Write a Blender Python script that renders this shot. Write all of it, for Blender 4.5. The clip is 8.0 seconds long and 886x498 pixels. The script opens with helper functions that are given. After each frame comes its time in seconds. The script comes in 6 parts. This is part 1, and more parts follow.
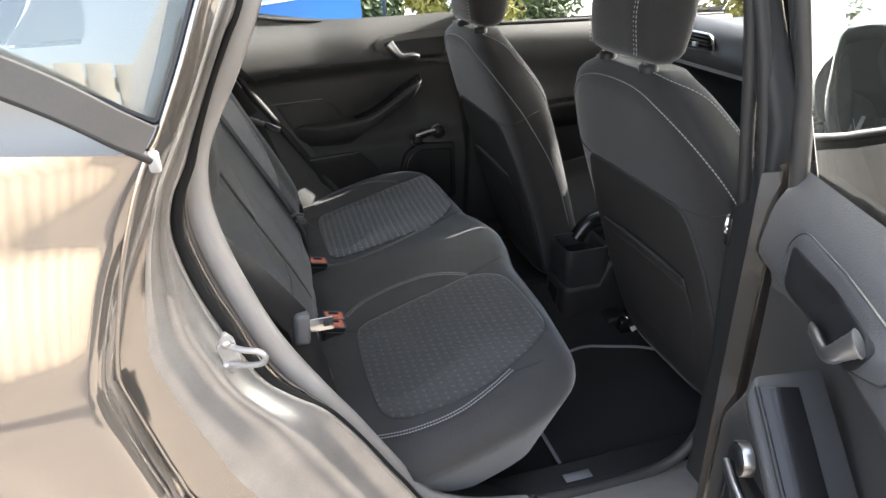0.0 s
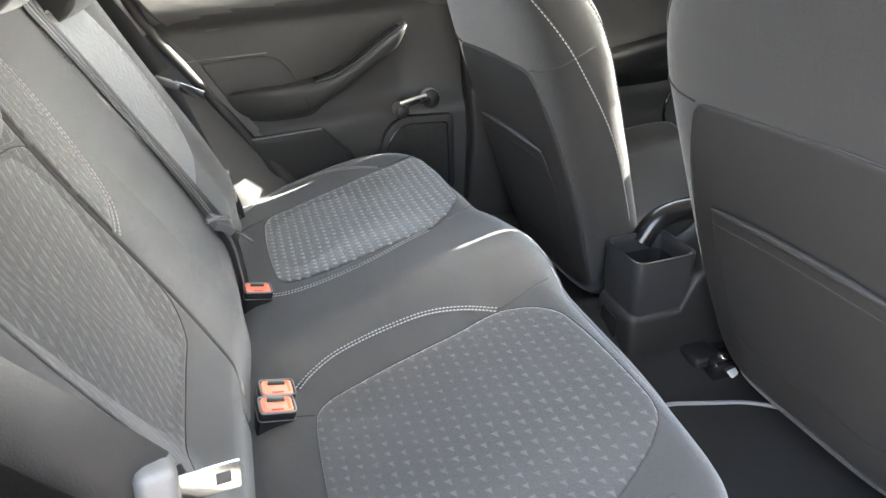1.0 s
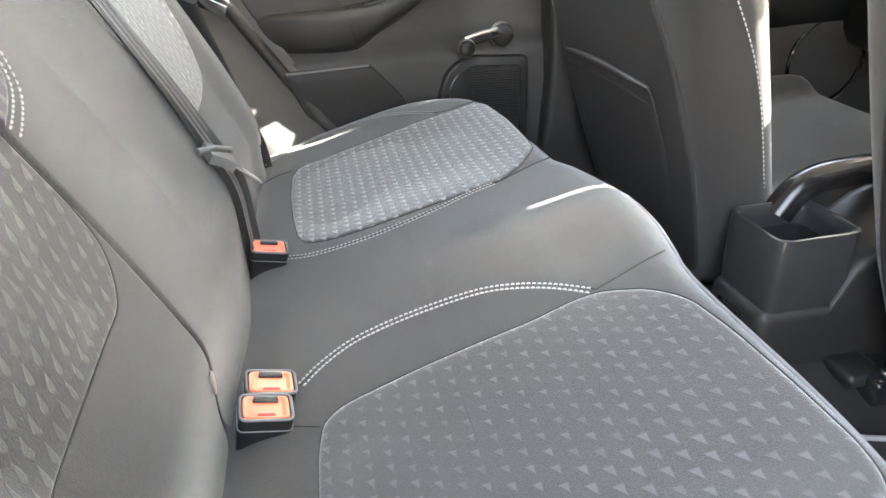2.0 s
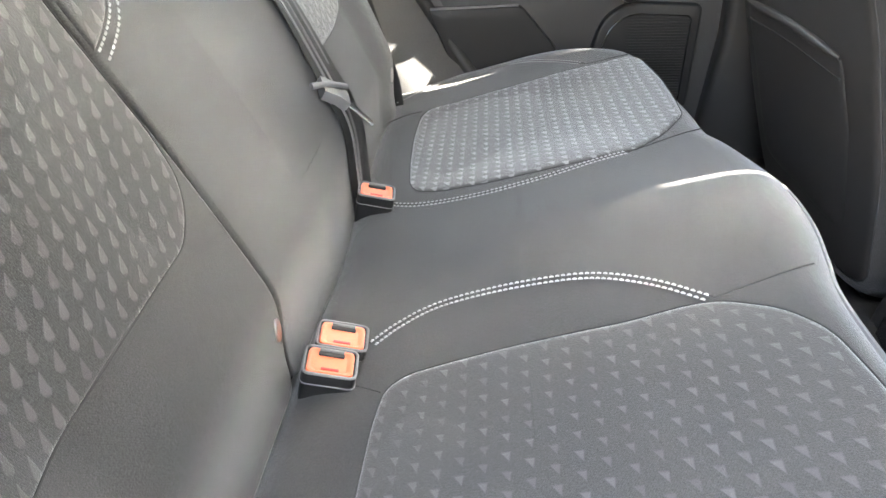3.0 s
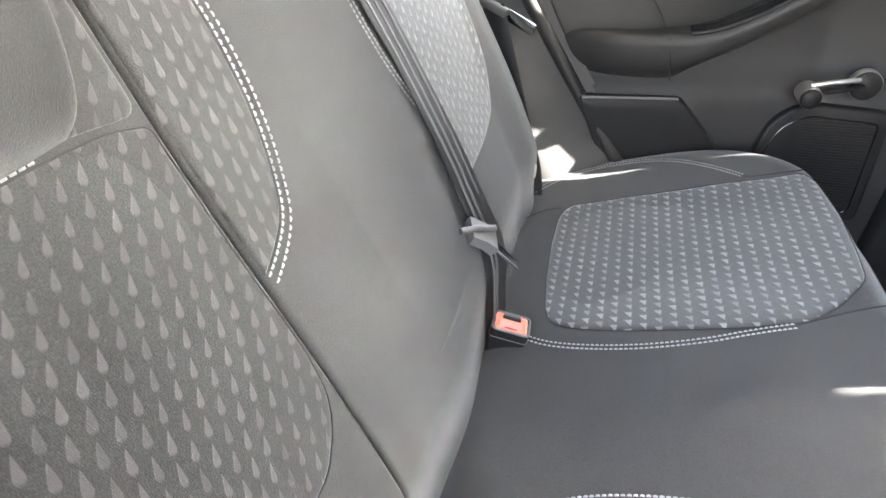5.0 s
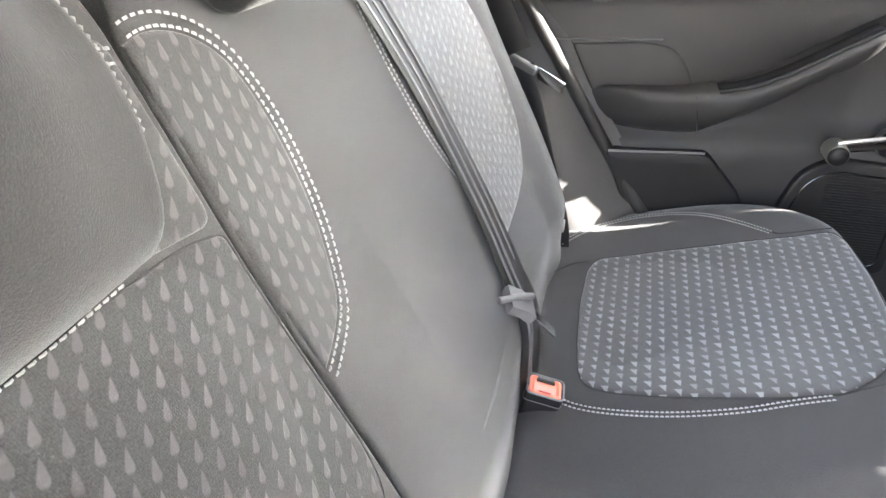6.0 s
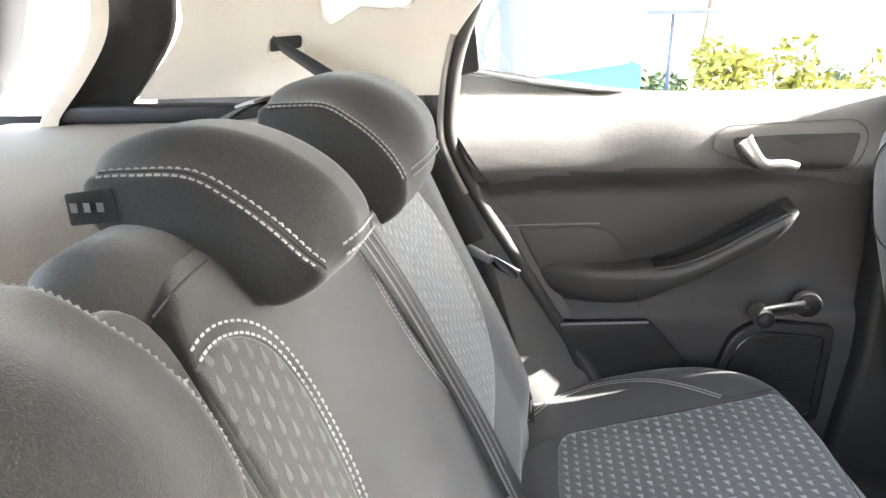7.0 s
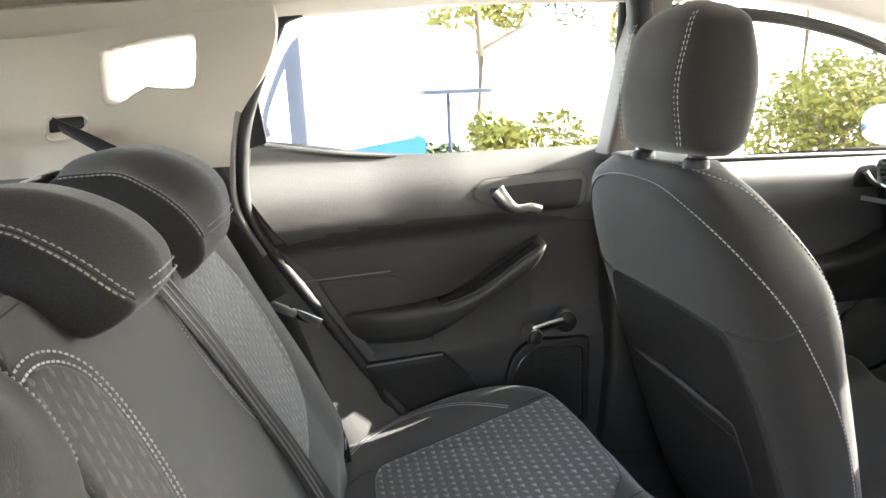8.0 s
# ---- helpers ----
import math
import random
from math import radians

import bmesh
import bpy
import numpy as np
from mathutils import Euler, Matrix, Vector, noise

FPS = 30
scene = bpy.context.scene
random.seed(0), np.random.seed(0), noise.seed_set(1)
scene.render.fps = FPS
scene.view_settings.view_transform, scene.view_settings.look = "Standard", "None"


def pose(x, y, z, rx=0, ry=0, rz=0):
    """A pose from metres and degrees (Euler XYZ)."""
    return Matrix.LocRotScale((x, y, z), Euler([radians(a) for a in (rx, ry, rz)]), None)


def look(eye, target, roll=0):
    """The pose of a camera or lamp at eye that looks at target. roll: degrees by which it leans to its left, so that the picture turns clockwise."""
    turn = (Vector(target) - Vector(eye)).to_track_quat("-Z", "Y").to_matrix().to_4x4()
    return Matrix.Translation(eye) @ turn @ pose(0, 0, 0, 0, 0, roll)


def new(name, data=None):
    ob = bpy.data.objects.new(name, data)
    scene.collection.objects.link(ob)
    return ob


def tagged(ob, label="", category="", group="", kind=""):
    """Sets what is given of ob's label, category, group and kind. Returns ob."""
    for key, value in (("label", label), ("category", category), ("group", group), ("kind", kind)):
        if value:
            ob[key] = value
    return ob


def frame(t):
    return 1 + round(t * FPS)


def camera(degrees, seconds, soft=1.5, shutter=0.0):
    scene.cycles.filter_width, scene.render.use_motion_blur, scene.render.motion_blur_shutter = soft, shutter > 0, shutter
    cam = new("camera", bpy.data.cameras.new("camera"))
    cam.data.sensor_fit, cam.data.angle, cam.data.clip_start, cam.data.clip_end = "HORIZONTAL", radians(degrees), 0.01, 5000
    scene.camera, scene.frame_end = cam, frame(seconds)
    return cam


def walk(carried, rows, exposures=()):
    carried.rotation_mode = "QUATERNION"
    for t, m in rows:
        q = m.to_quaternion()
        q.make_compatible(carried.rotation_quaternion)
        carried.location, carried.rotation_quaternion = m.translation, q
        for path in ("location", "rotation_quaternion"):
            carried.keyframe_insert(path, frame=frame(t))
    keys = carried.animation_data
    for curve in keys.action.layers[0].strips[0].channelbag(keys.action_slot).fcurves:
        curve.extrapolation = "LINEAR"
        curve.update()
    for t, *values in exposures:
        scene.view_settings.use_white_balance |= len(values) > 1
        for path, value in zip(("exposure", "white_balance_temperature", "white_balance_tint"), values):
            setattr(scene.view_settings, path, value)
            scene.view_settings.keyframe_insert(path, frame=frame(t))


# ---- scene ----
cam = camera(69.7, 8.0)
PATH = [
    (0, (0.135, -1.402, 1.317), (0.58, 0.328, 0.417), -2.1),
    (0.3, (0.137, -1.209, 1.247), (0.591, 0.518, 0.346), -2.2),
    (0.5, (0.166, -1.091, 1.201), (0.621, 0.632, 0.293), -2.6),
    (1, (0.223, -0.877, 1.09), (0.729, 0.829, 0.177), -2.7),
    (1.2, (0.242, -0.808, 1.039), (0.754, 0.895, 0.123), -2.6),
    (2.3, (0.279, -0.636, 0.927), (0.468, 1.101, -0.047), -2.3),
    (2.5, (0.29, -0.623, 0.926), (0.378, 1.104, -0.079), -2.1),
    (3, (0.324, -0.604, 0.927), (0.189, 1.072, -0.157), -2.1),
    (3.5, (0.324, -0.568, 0.955), (0.025, 1.077, -0.143), -1.7),
    (4, (0.317, -0.544, 0.99), (-0.107, 1.072, -0.11), -1.5),
    (4.5, (0.292, -0.526, 1.043), (-0.162, 1.079, -0.061), -1.6),
    (4.7, (0.281, -0.504, 1.05), (-0.164, 1.105, -0.052), -1.5),
    (5.8, (0.239, -0.479, 1.086), (-0.227, 1.145, 0.016), -1.0),
    (6, (0.231, -0.478, 1.102), (-0.25, 1.162, 0.063), -1.3),
    (6.5, (0.189, -0.468, 1.158), (-0.232, 1.269, 0.261), -1.0),
    (7, (0.147, -0.476, 1.198), (-0.1, 1.39, 0.521), -1.2),
    (7.3, (0.122, -0.498, 1.204), (0.013, 1.424, 0.661), -1.2),
    (7.6, (0.127, -0.526, 1.211), (0.189, 1.417, 0.741), -1.4),
    (8, (0.17, -0.6, 1.189), (0.515, 1.313, 0.721), -2.3),
]
EXPOSURES = [(0.0, 2.34, 6450, 10), (0.5, 3.08, 6650, 10), (1.0, 4.24, 6600, 8), (2.5, 4.58, 6850, 9), (3.0, 4.59, 6800, 9), (3.5, 4.60, 6750, 9), (4.5, 4.56, 6550, 10), (6.0, 4.62, 6450, 12), (6.5, 4.62, 6450, 12), (7.0, 4.32, 6500, 11), (7.5, 3.73, 6600, 9), (8.0, 3.36, 6650, 8)]
walk(cam, [(t, look(eye, target, roll)) for t, eye, target, roll in PATH], EXPOSURES)

# ---- world and sun ----
SUN_TO = Vector((0.85, 0.095, 0.545)).normalized()
world = bpy.data.worlds.new("sky")
scene.world = world
world.use_nodes = True
wn = world.node_tree
sky = wn.nodes.new("ShaderNodeTexSky")
sky.sky_type = "NISHITA"
sky.sun_disc = False
sky.dust_density = 2.0
sky.sun_elevation = math.asin(SUN_TO.z)
sky.sun_rotation = math.atan2(SUN_TO.x, SUN_TO.y)
haze = wn.nodes.new("ShaderNodeVectorMath")
haze.operation = "ADD"
haze.inputs[1].default_value = (2.2, 2.2, 2.25)
wn.links.new(sky.outputs[0], haze.inputs[0])
wn.links.new(haze.outputs[0], wn.nodes["Background"].inputs[0])
wn.nodes["Background"].inputs[1].default_value = 0.15
sun = new("sun", bpy.data.lights.new("sun", "SUN"))
sun.data.energy, sun.data.angle, sun.data.color = 4.0, radians(0.5), (1.0, 0.95, 0.87)
sun.matrix_world = look(SUN_TO * 30, (0, 0, 0))


# ---- materials ----
def material(name, colour, rough=0.6, metal=0.0, grain=0.0, grain_size=0.002, stain=0.0, stain_size=0.15, bump=0.0, coat=0.0, sheen=0.0, spec=0.5):
    """A surface with fine grain, large soft variation and relief, all at real size."""
    m = bpy.data.materials.new(name)
    m.use_nodes = True
    nt = m.node_tree
    b = nt.nodes["Principled BSDF"]
    b.inputs["Roughness"].default_value = rough
    b.inputs["Metallic"].default_value = metal
    b.inputs["Coat Weight"].default_value = coat
    b.inputs["Coat Roughness"].default_value = 0.06
    b.inputs["Sheen Weight"].default_value = sheen
    b.inputs["Specular IOR Level"].default_value = spec
    co = nt.nodes.new("ShaderNodeTexCoord")
    fine = nt.nodes.new("ShaderNodeTexNoise")
    fine.inputs["Scale"].default_value = 1.0 / grain_size
    fine.inputs["Detail"].default_value = 2
    big = nt.nodes.new("ShaderNodeTexNoise")
    big.inputs["Scale"].default_value = 1.0 / stain_size
    big.inputs["Detail"].default_value = 4
    for n in (fine, big):
        nt.links.new(co.outputs["Object"], n.inputs["Vector"])
    a = nt.nodes.new("ShaderNodeMath")
    a.operation = "MULTIPLY_ADD"
    a.inputs[1].default_value, a.inputs[2].default_value = 2 * grain, 1 - grain
    nt.links.new(fine.outputs[0], a.inputs[0])
    c = nt.nodes.new("ShaderNodeMath")
    c.operation = "MULTIPLY_ADD"
    c.inputs[1].default_value, c.inputs[2].default_value = 2 * stain, 1 - stain
    nt.links.new(big.outputs[0], c.inputs[0])
    d = nt.nodes.new("ShaderNodeMath")
    d.operation = "MULTIPLY"
    nt.links.new(a.outputs[0], d.inputs[0])
    nt.links.new(c.outputs[0], d.inputs[1])
    v = nt.nodes.new("ShaderNodeVectorMath")
    v.operation = "SCALE"
    v.inputs[0].default_value = colour
    nt.links.new(d.outputs[0], v.inputs["Scale"])
    nt.links.new(v.outputs[0], b.inputs["Base Color"])
    if bump:
        bp = nt.nodes.new("ShaderNodeBump")
        bp.inputs["Strength"].default_value = bump
        bp.inputs["Distance"].default_value = grain_size * 0.5
        nt.links.new(fine.outputs[0], bp.inputs["Height"])
        nt.links.new(bp.outputs[0], b.inputs["Normal"])
    return m


def maths(nt, op, a, b=None, c=None):
    n = nt.nodes.new("ShaderNodeMath")
    n.operation = op
    for i, x in enumerate((a, b, c)):
        if x is None:
            continue
        if isinstance(x, (int, float)):
            n.inputs[i].default_value = x
        else:
            nt.links.new(x, n.inputs[i])
    return n.outputs[0]


def fabric(name, colour, mark=None, cell=(0.0155, 0.0125), size=1.0, wide_=0.5, ribs=0.12, tear=False, sheen=0.85, gloss=0.0):
    """Woven seat cloth from the UV map in metres: fine ribs and, where mark is given, rows of small wedge-shaped marks."""
    m = material(name, colour, rough=0.85 - 0.35 * gloss, stain=0.10, stain_size=0.06, sheen=sheen, spec=0.3 + 0.3 * gloss)
    nt = m.node_tree
    b = nt.nodes["Principled BSDF"]
    b.inputs["Sheen Roughness"].default_value = 0.38
    b.inputs["Sheen Tint"].default_value = (0.98, 0.99, 1.0, 1)
    uv = nt.nodes.new("ShaderNodeUVMap")
    sep = nt.nodes.new("ShaderNodeSeparateXYZ")
    nt.links.new(uv.outputs[0], sep.inputs[0])
    u, v = sep.outputs[0], sep.outputs[1]
    slant = maths(nt, "MULTIPLY_ADD", u, 0.7, v)
    rib = maths(nt, "SINE", maths(nt, "MULTIPLY", slant, 2 * math.pi / 0.0017))
    weft = maths(nt, "SINE", maths(nt, "MULTIPLY", u, 2 * math.pi / 0.0022))
    weave = maths(nt, "MULTIPLY_ADD", weft, 0.4, rib)
    fuzz = nt.nodes.new("ShaderNodeTexNoise")
    fuzz.inputs["Scale"].default_value = 820
    fuzz.inputs["Detail"].default_value = 3
    fuzz.inputs["Roughness"].default_value = 0.7
    tc = nt.nodes.new("ShaderNodeTexCoord")
    nt.links.new(tc.outputs["Object"], fuzz.inputs["Vector"])
    height = maths(nt, "MULTIPLY_ADD", fuzz.outputs[0], 3.6, maths(nt, "MULTIPLY", weave, ribs))
    tone = maths(nt, "MAXIMUM", maths(nt, "MULTIPLY_ADD", height, 0.45, 0.19), 0.20)
    old = b.inputs["Base Color"].links[0].from_socket
    sc = nt.nodes.new("ShaderNodeVectorMath")
    sc.operation = "SCALE"
    nt.links.new(old, sc.inputs[0])
    nt.links.new(tone, sc.inputs["Scale"])
    out = sc.outputs[0]
    if mark:
        row = maths(nt, "DIVIDE", v, cell[1])
        rowi = maths(nt, "FLOOR", row)
        vf = maths(nt, "FRACT", row)
        shift = maths(nt, "MULTIPLY", rowi, 0.5)
        col = maths(nt, "ADD", maths(nt, "DIVIDE", u, cell[0]), shift)
        uf = maths(nt, "FRACT", col)
        # a wedge: wide and blunt at one end, pointed at the other, one flank upright
        wn_ = nt.nodes.new("ShaderNodeTexWhiteNoise")
        wn_.noise_dimensions = "2D"
        cb = nt.nodes.new("ShaderNodeCombineXYZ")
        nt.links.new(maths(nt, "FLOOR", col), cb.inputs[0])
        nt.links.new(rowi, cb.inputs[1])
        nt.links.new(cb.outputs[0], wn_.inputs["Vector"])
        rnd = wn_.outputs["Value"]
        area = nt.nodes.new("ShaderNodeTexNoise")
        area.inputs["Scale"].default_value = 9
        nt.links.new(uv.outputs[0], area.inputs["Vector"])
        grow = maths(nt, "MULTIPLY", maths(nt, "MULTIPLY_ADD", area.outputs[0], 0.9, 0.55), size)
        length = maths(nt, "MINIMUM", maths(nt, "MULTIPLY", grow, 0.90 if tear else 0.74), 0.86)
        along = maths(nt, "SUBTRACT", 1.0, maths(nt, "DIVIDE", maths(nt, "SUBTRACT", uf, 0.12), length))
        inside = maths(nt, "MULTIPLY", maths(nt, "GREATER_THAN", along, 0.0), maths(nt, "MULTIPLY", maths(nt, "SUBTRACT", 1.0, along), 6.0))
        inside = maths(nt, "MINIMUM", maths(nt, "MAXIMUM", inside, 0.0), 1.0)
        taper = maths(nt, "POWER", maths(nt, "MAXIMUM", along, 0.0), 0.72) if tear else along
        wide = maths(nt, "MULTIPLY", maths(nt, "MULTIPLY", taper, grow), wide_)
        off = maths(nt, "SUBTRACT", 0.7, vf)
        near = maths(nt, "MINIMUM", maths(nt, "ADD", off, maths(nt, "MULTIPLY", along, 0.10)), maths(nt, "SUBTRACT", wide, off))
        if tear:
            # a drop: rounded at the blunt end, even on both sides
            round_ = maths(nt, "POWER", maths(nt, "MINIMUM", maths(nt, "MAXIMUM", maths(nt, "MULTIPLY", maths(nt, "SUBTRACT", 1.0, along), 3.6), 0.0), 1.0), 0.5)
            half = maths(nt, "MULTIPLY", maths(nt, "MULTIPLY", wide, round_), 0.5)
            near = maths(nt, "SUBTRACT", half, maths(nt, "ABSOLUTE", maths(nt, "SUBTRACT", vf, 0.5)))
        flank = maths(nt, "MINIMUM", maths(nt, "MAXIMUM", maths(nt, "MULTIPLY", near, 14.0), 0.0), 1.0)
        mask = maths(nt, "MULTIPLY", maths(nt, "MULTIPLY", inside, flank), maths(nt, "MULTIPLY_ADD", rnd, 0.5, 0.5))
        mix = nt.nodes.new("ShaderNodeMix")
        mix.data_type = "RGBA"
        nt.links.new(mask, mix.inputs[0])
        nt.links.new(out, mix.inputs[6])
        mix.inputs[7].default_value = (*mark, 1)
        out = mix.outputs[2]
        height = maths(nt, "MULTIPLY_ADD", mask, 2.0, height)
    nt.links.new(out, b.inputs["Base Color"])
    bp = nt.nodes.new("ShaderNodeBump")
    bp.inputs["Strength"].default_value = 0.40
    bp.inputs["Distance"].default_value = 0.0005
    nt.links.new(height, bp.inputs["Height"])
    nt.links.new(bp.outputs[0], b.inputs["Normal"])
    return m


def glass(name, tint=(1, 1, 1)):
    m = bpy.data.materials.new(name)
    m.use_nodes = True
    b = m.node_tree.nodes["Principled BSDF"]
    b.inputs["Base Color"].default_value = (*tint, 1)
    b.inputs["Transmission Weight"].default_value = 1
    b.inputs["Roughness"].default_value = 0
    b.inputs["IOR"].default_value = 1.45
    return m


cloth = fabric("charcoal_cloth", (0.046, 0.0455, 0.0456), sheen=0.50)
# One cloth in two tones: far marks painted as if lit, near ones dull.
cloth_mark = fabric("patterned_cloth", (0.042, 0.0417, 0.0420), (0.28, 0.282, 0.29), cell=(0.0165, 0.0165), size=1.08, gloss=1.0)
cloth_unlit_marks = fabric("patterned_cloth_unlit_marks", (0.056, 0.0555, 0.0558), (0.105, 0.105, 0.107), cell=(0.0165, 0.0165), size=0.9)
cloth_big = fabric("patterned_back_cloth", (0.046, 0.0455, 0.0456), (0.102, 0.100, 0.099), cell=(0.0170, 0.0128), size=1.0, wide_=0.66, tear=True, sheen=0.50)
cloth_black = fabric("dark_headrest_cloth", (0.034, 0.0334, 0.0328), ribs=0.05, sheen=0.38, gloss=0.3)
vinyl = material("seat_back_vinyl", (0.032, 0.0305, 0.030), 0.55, grain=0.12, grain_size=0.0012, stain=0.12, bump=0.25)
cloth_front = fabric("front_seat_cloth", (0.027, 0.026, 0.0252), ribs=0.15, sheen=0.35)
thread_dim = material("dull_grey_thread", (0.34, 0.335, 0.33), 0.8, grain=0.2, grain_size=0.001)
thread = material("grey_thread", (0.37, 0.37, 0.375), 0.7, grain=0.2, grain_size=0.001)
seam_mat = material("dark_seam", (0.036, 0.036, 0.037), 0.9)
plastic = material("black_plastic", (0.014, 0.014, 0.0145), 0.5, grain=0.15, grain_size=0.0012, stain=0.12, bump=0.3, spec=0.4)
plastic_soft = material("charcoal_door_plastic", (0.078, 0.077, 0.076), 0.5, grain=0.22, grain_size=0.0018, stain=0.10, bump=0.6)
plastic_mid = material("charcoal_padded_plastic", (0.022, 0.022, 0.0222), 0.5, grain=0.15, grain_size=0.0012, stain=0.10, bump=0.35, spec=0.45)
# Same door plastic, darkened: the shade under the shoulder line is in its colour.
plastic_field = material("shaded_door_plastic", (0.037, 0.0365, 0.036), 0.5, grain=0.18, grain_size=0.0015, stain=0.10, bump=0.45, spec=0.45)
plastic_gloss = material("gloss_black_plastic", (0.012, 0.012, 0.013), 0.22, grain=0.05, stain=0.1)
tray_plastic = material("satin_black_plastic", (0.030, 0.030, 0.031), 0.28, grain=0.1, stain=0.12, bump=0.1)
plastic_grey = material("grey_plastic", (0.16, 0.16, 0.165), 0.5, grain=0.1, stain=0.1, bump=0.2)
headliner = material("cream_headlining", (0.82, 0.76, 0.675), 0.9, grain=0.08, grain_size=0.0015, stain=0.05, stain_size=0.3, bump=0.25)
pillar_plastic = material("cream_pillar_plastic", (0.82, 0.765, 0.685), 0.6, grain=0.06, grain_size=0.0012, stain=0.05, bump=0.2)
carpet = material("black_carpet", (0.009, 0.009, 0.0095), 0.95, grain=0.6, grain_size=0.002, stain=0.25, stain_size=0.1, bump=0.9)
# Tone darkened to carry the shade on the backlit centre-pillar cover.
pillar_shaded = material("shaded_pillar_plastic", (0.17, 0.156, 0.14), 0.6, grain=0.06, grain_size=0.0012, stain=0.06, bump=0.2)
shelf_mat = material("shelf_felt", (0.26, 0.228, 0.192), 0.95, grain=0.35, grain_size=0.0016, stain=0.12, bump=0.7)
piping = material("grey_edge_piping", (0.22, 0.22, 0.23), 0.8, grain=0.2)
webbing = material("black_webbing", (0.017, 0.017, 0.018), 0.48, grain=0.3, grain_size=0.0015, stain=0.1, bump=0.4, spec=0.5)
webbing_grey = material("grey_plastic_tongue", (0.13, 0.13, 0.132), 0.45, grain=0.1)
chrome = material("bright_metal", (0.72, 0.72, 0.72), 0.18, 1.0, grain=0.05, stain=0.08)
satin = material("satin_silver", (0.62, 0.61, 0.60), 0.35, 1.0, grain=0.05, stain=0.06)
orange = material("orange_button", (0.88, 0.20, 0.10), 0.32, grain=0.06, stain=0.08, spec=0.5)
paint = material("grey_brown_metallic_paint", (0.43, 0.395, 0.36), 0.09, 0.9, grain=0.12, grain_size=0.0008, stain=0.06, stain_size=0.4, coat=1.0)
jamb_paint = material("dusty_jamb_paint", (0.46, 0.445, 0.425), 0.33, 0.70, grain=0.22, grain_size=0.0014, stain=0.25, stain_size=0.05, bump=0.15, coat=0.4)
rubber = material("seal_rubber", (0.030, 0.029, 0.028), 0.55, grain=0.15, stain=0.2, stain_size=0.08, bump=0.2)
rubber_black = material("black_lip_rubber", (0.010, 0.010, 0.0102), 0.7, grain=0.15, stain=0.15, stain_size=0.08, bump=0.2, spec=0.25)
rubber_grey = material("grey_flocked_seal", (0.31, 0.295, 0.28), 0.62, grain=0.15, grain_size=0.001, stain=0.15, stain_size=0.1, bump=0.2)
white_metal = material("painted_striker", (0.40, 0.39, 0.375), 0.35, 0.3, grain=0.1, stain=0.2, stain_size=0.03)
white_print = material("white_print", (0.75, 0.75, 0.75), 0.7)
red_print = material("red_print", (0.5, 0.04, 0.04), 0.6)
pane = glass("window_glass", (0.93, 0.97, 0.95))
dark_pane = glass("tinted_glass", (0.50, 0.55, 0.55))
dark_pane.node_tree.nodes["Principled BSDF"].inputs["IOR"].default_value = 1.9
waist_mat = material("brown_grey_waist_trim", (0.085, 0.078, 0.072), 0.45, grain=0.1, stain=0.15, stain_size=0.05)
screen_mat = material("dark_screen", (0.008, 0.008, 0.009), 0.12)


# ---- building helpers ----
def part(name, bm, mat, parent=None, label="", sharp=50, uv=None):
    """Links a bmesh as one mesh object, under a thing or a part where one is given."""
    bmesh.ops.recalc_face_normals(bm, faces=bm.faces[:])
    for f in bm.faces:
        f.smooth = True
    me = bpy.data.meshes.new(name)
    bm.to_mesh(me)
    bm.free()
    me.set_sharp_from_angle(angle=radians(sharp))
    me.materials.append(mat)
    ob = new(name, me)
    if parent:
        ob.parent = parent
    if label:
        ob["label"] = label
    return ob


def thing(name, label, category, group="", kind=""):
    return tagged(new(name), label, category, group, kind)


def loft(rings, closed=True, cap=True, uvs=None):
    """Joins rings of points into one skin; cap closes the two ends."""
    bm = bmesh.new()
    vs = [[bm.verts.new(p) for p in r] for r in rings]
    n = len(rings[0])
    lay = bm.loops.layers.uv.new("UVMap") if uvs else None
    at = {}
    if uvs:
        for rv, ru in zip(vs, uvs):
            for a, b in zip(rv, ru):
                at[a] = b
    for i in range(len(vs) - 1):
        for j in range(n if closed else n - 1):
            k = (j + 1) % n
            bm.faces.new((vs[i][j], vs[i][k], vs[i + 1][k], vs[i + 1][j]))
    if cap and closed:
        bm.faces.new(vs[0][::-1])
        bm.faces.new(vs[-1])
    if lay:
        for f in bm.faces:
            for l in f.loops:
                l[lay].uv = at[l.vert]
    return bm


def spline(pts, n, closed=False):
    """A smooth curve through points, as n points."""
    pts = [Vector(p) for p in pts]
    m = len(pts)
    segs = m if closed else m - 1
    out = []
    for i in range(n):
        t = i / n * segs if closed else i / (n - 1) * segs
        k = min(int(t), segs - 1)
        f = t - k
        g = lambda j: pts[j % m] if closed else pts[max(0, min(m - 1, j))]
        a, b, c, d = g(k - 1), g(k), g(k + 1), g(k + 2)
        out.append(0.5 * ((2 * b) + (c - a) * f + (2 * a - 5 * b + 4 * c - d) * f * f + (3 * b - a - 3 * c + d) * f ** 3))
    return out


def even(pts, step):
    """Points at an even step along a curve."""
    pts = [Vector(p) for p in pts]
    out, carry = [pts[0]], 0.0
    for a, b in zip(pts, pts[1:]):
        d = (b - a).length
        s = step - carry
        while s <= d:
            out.append(a.lerp(b, s / d))
            s += step
        carry = d - (s - step)
    return out


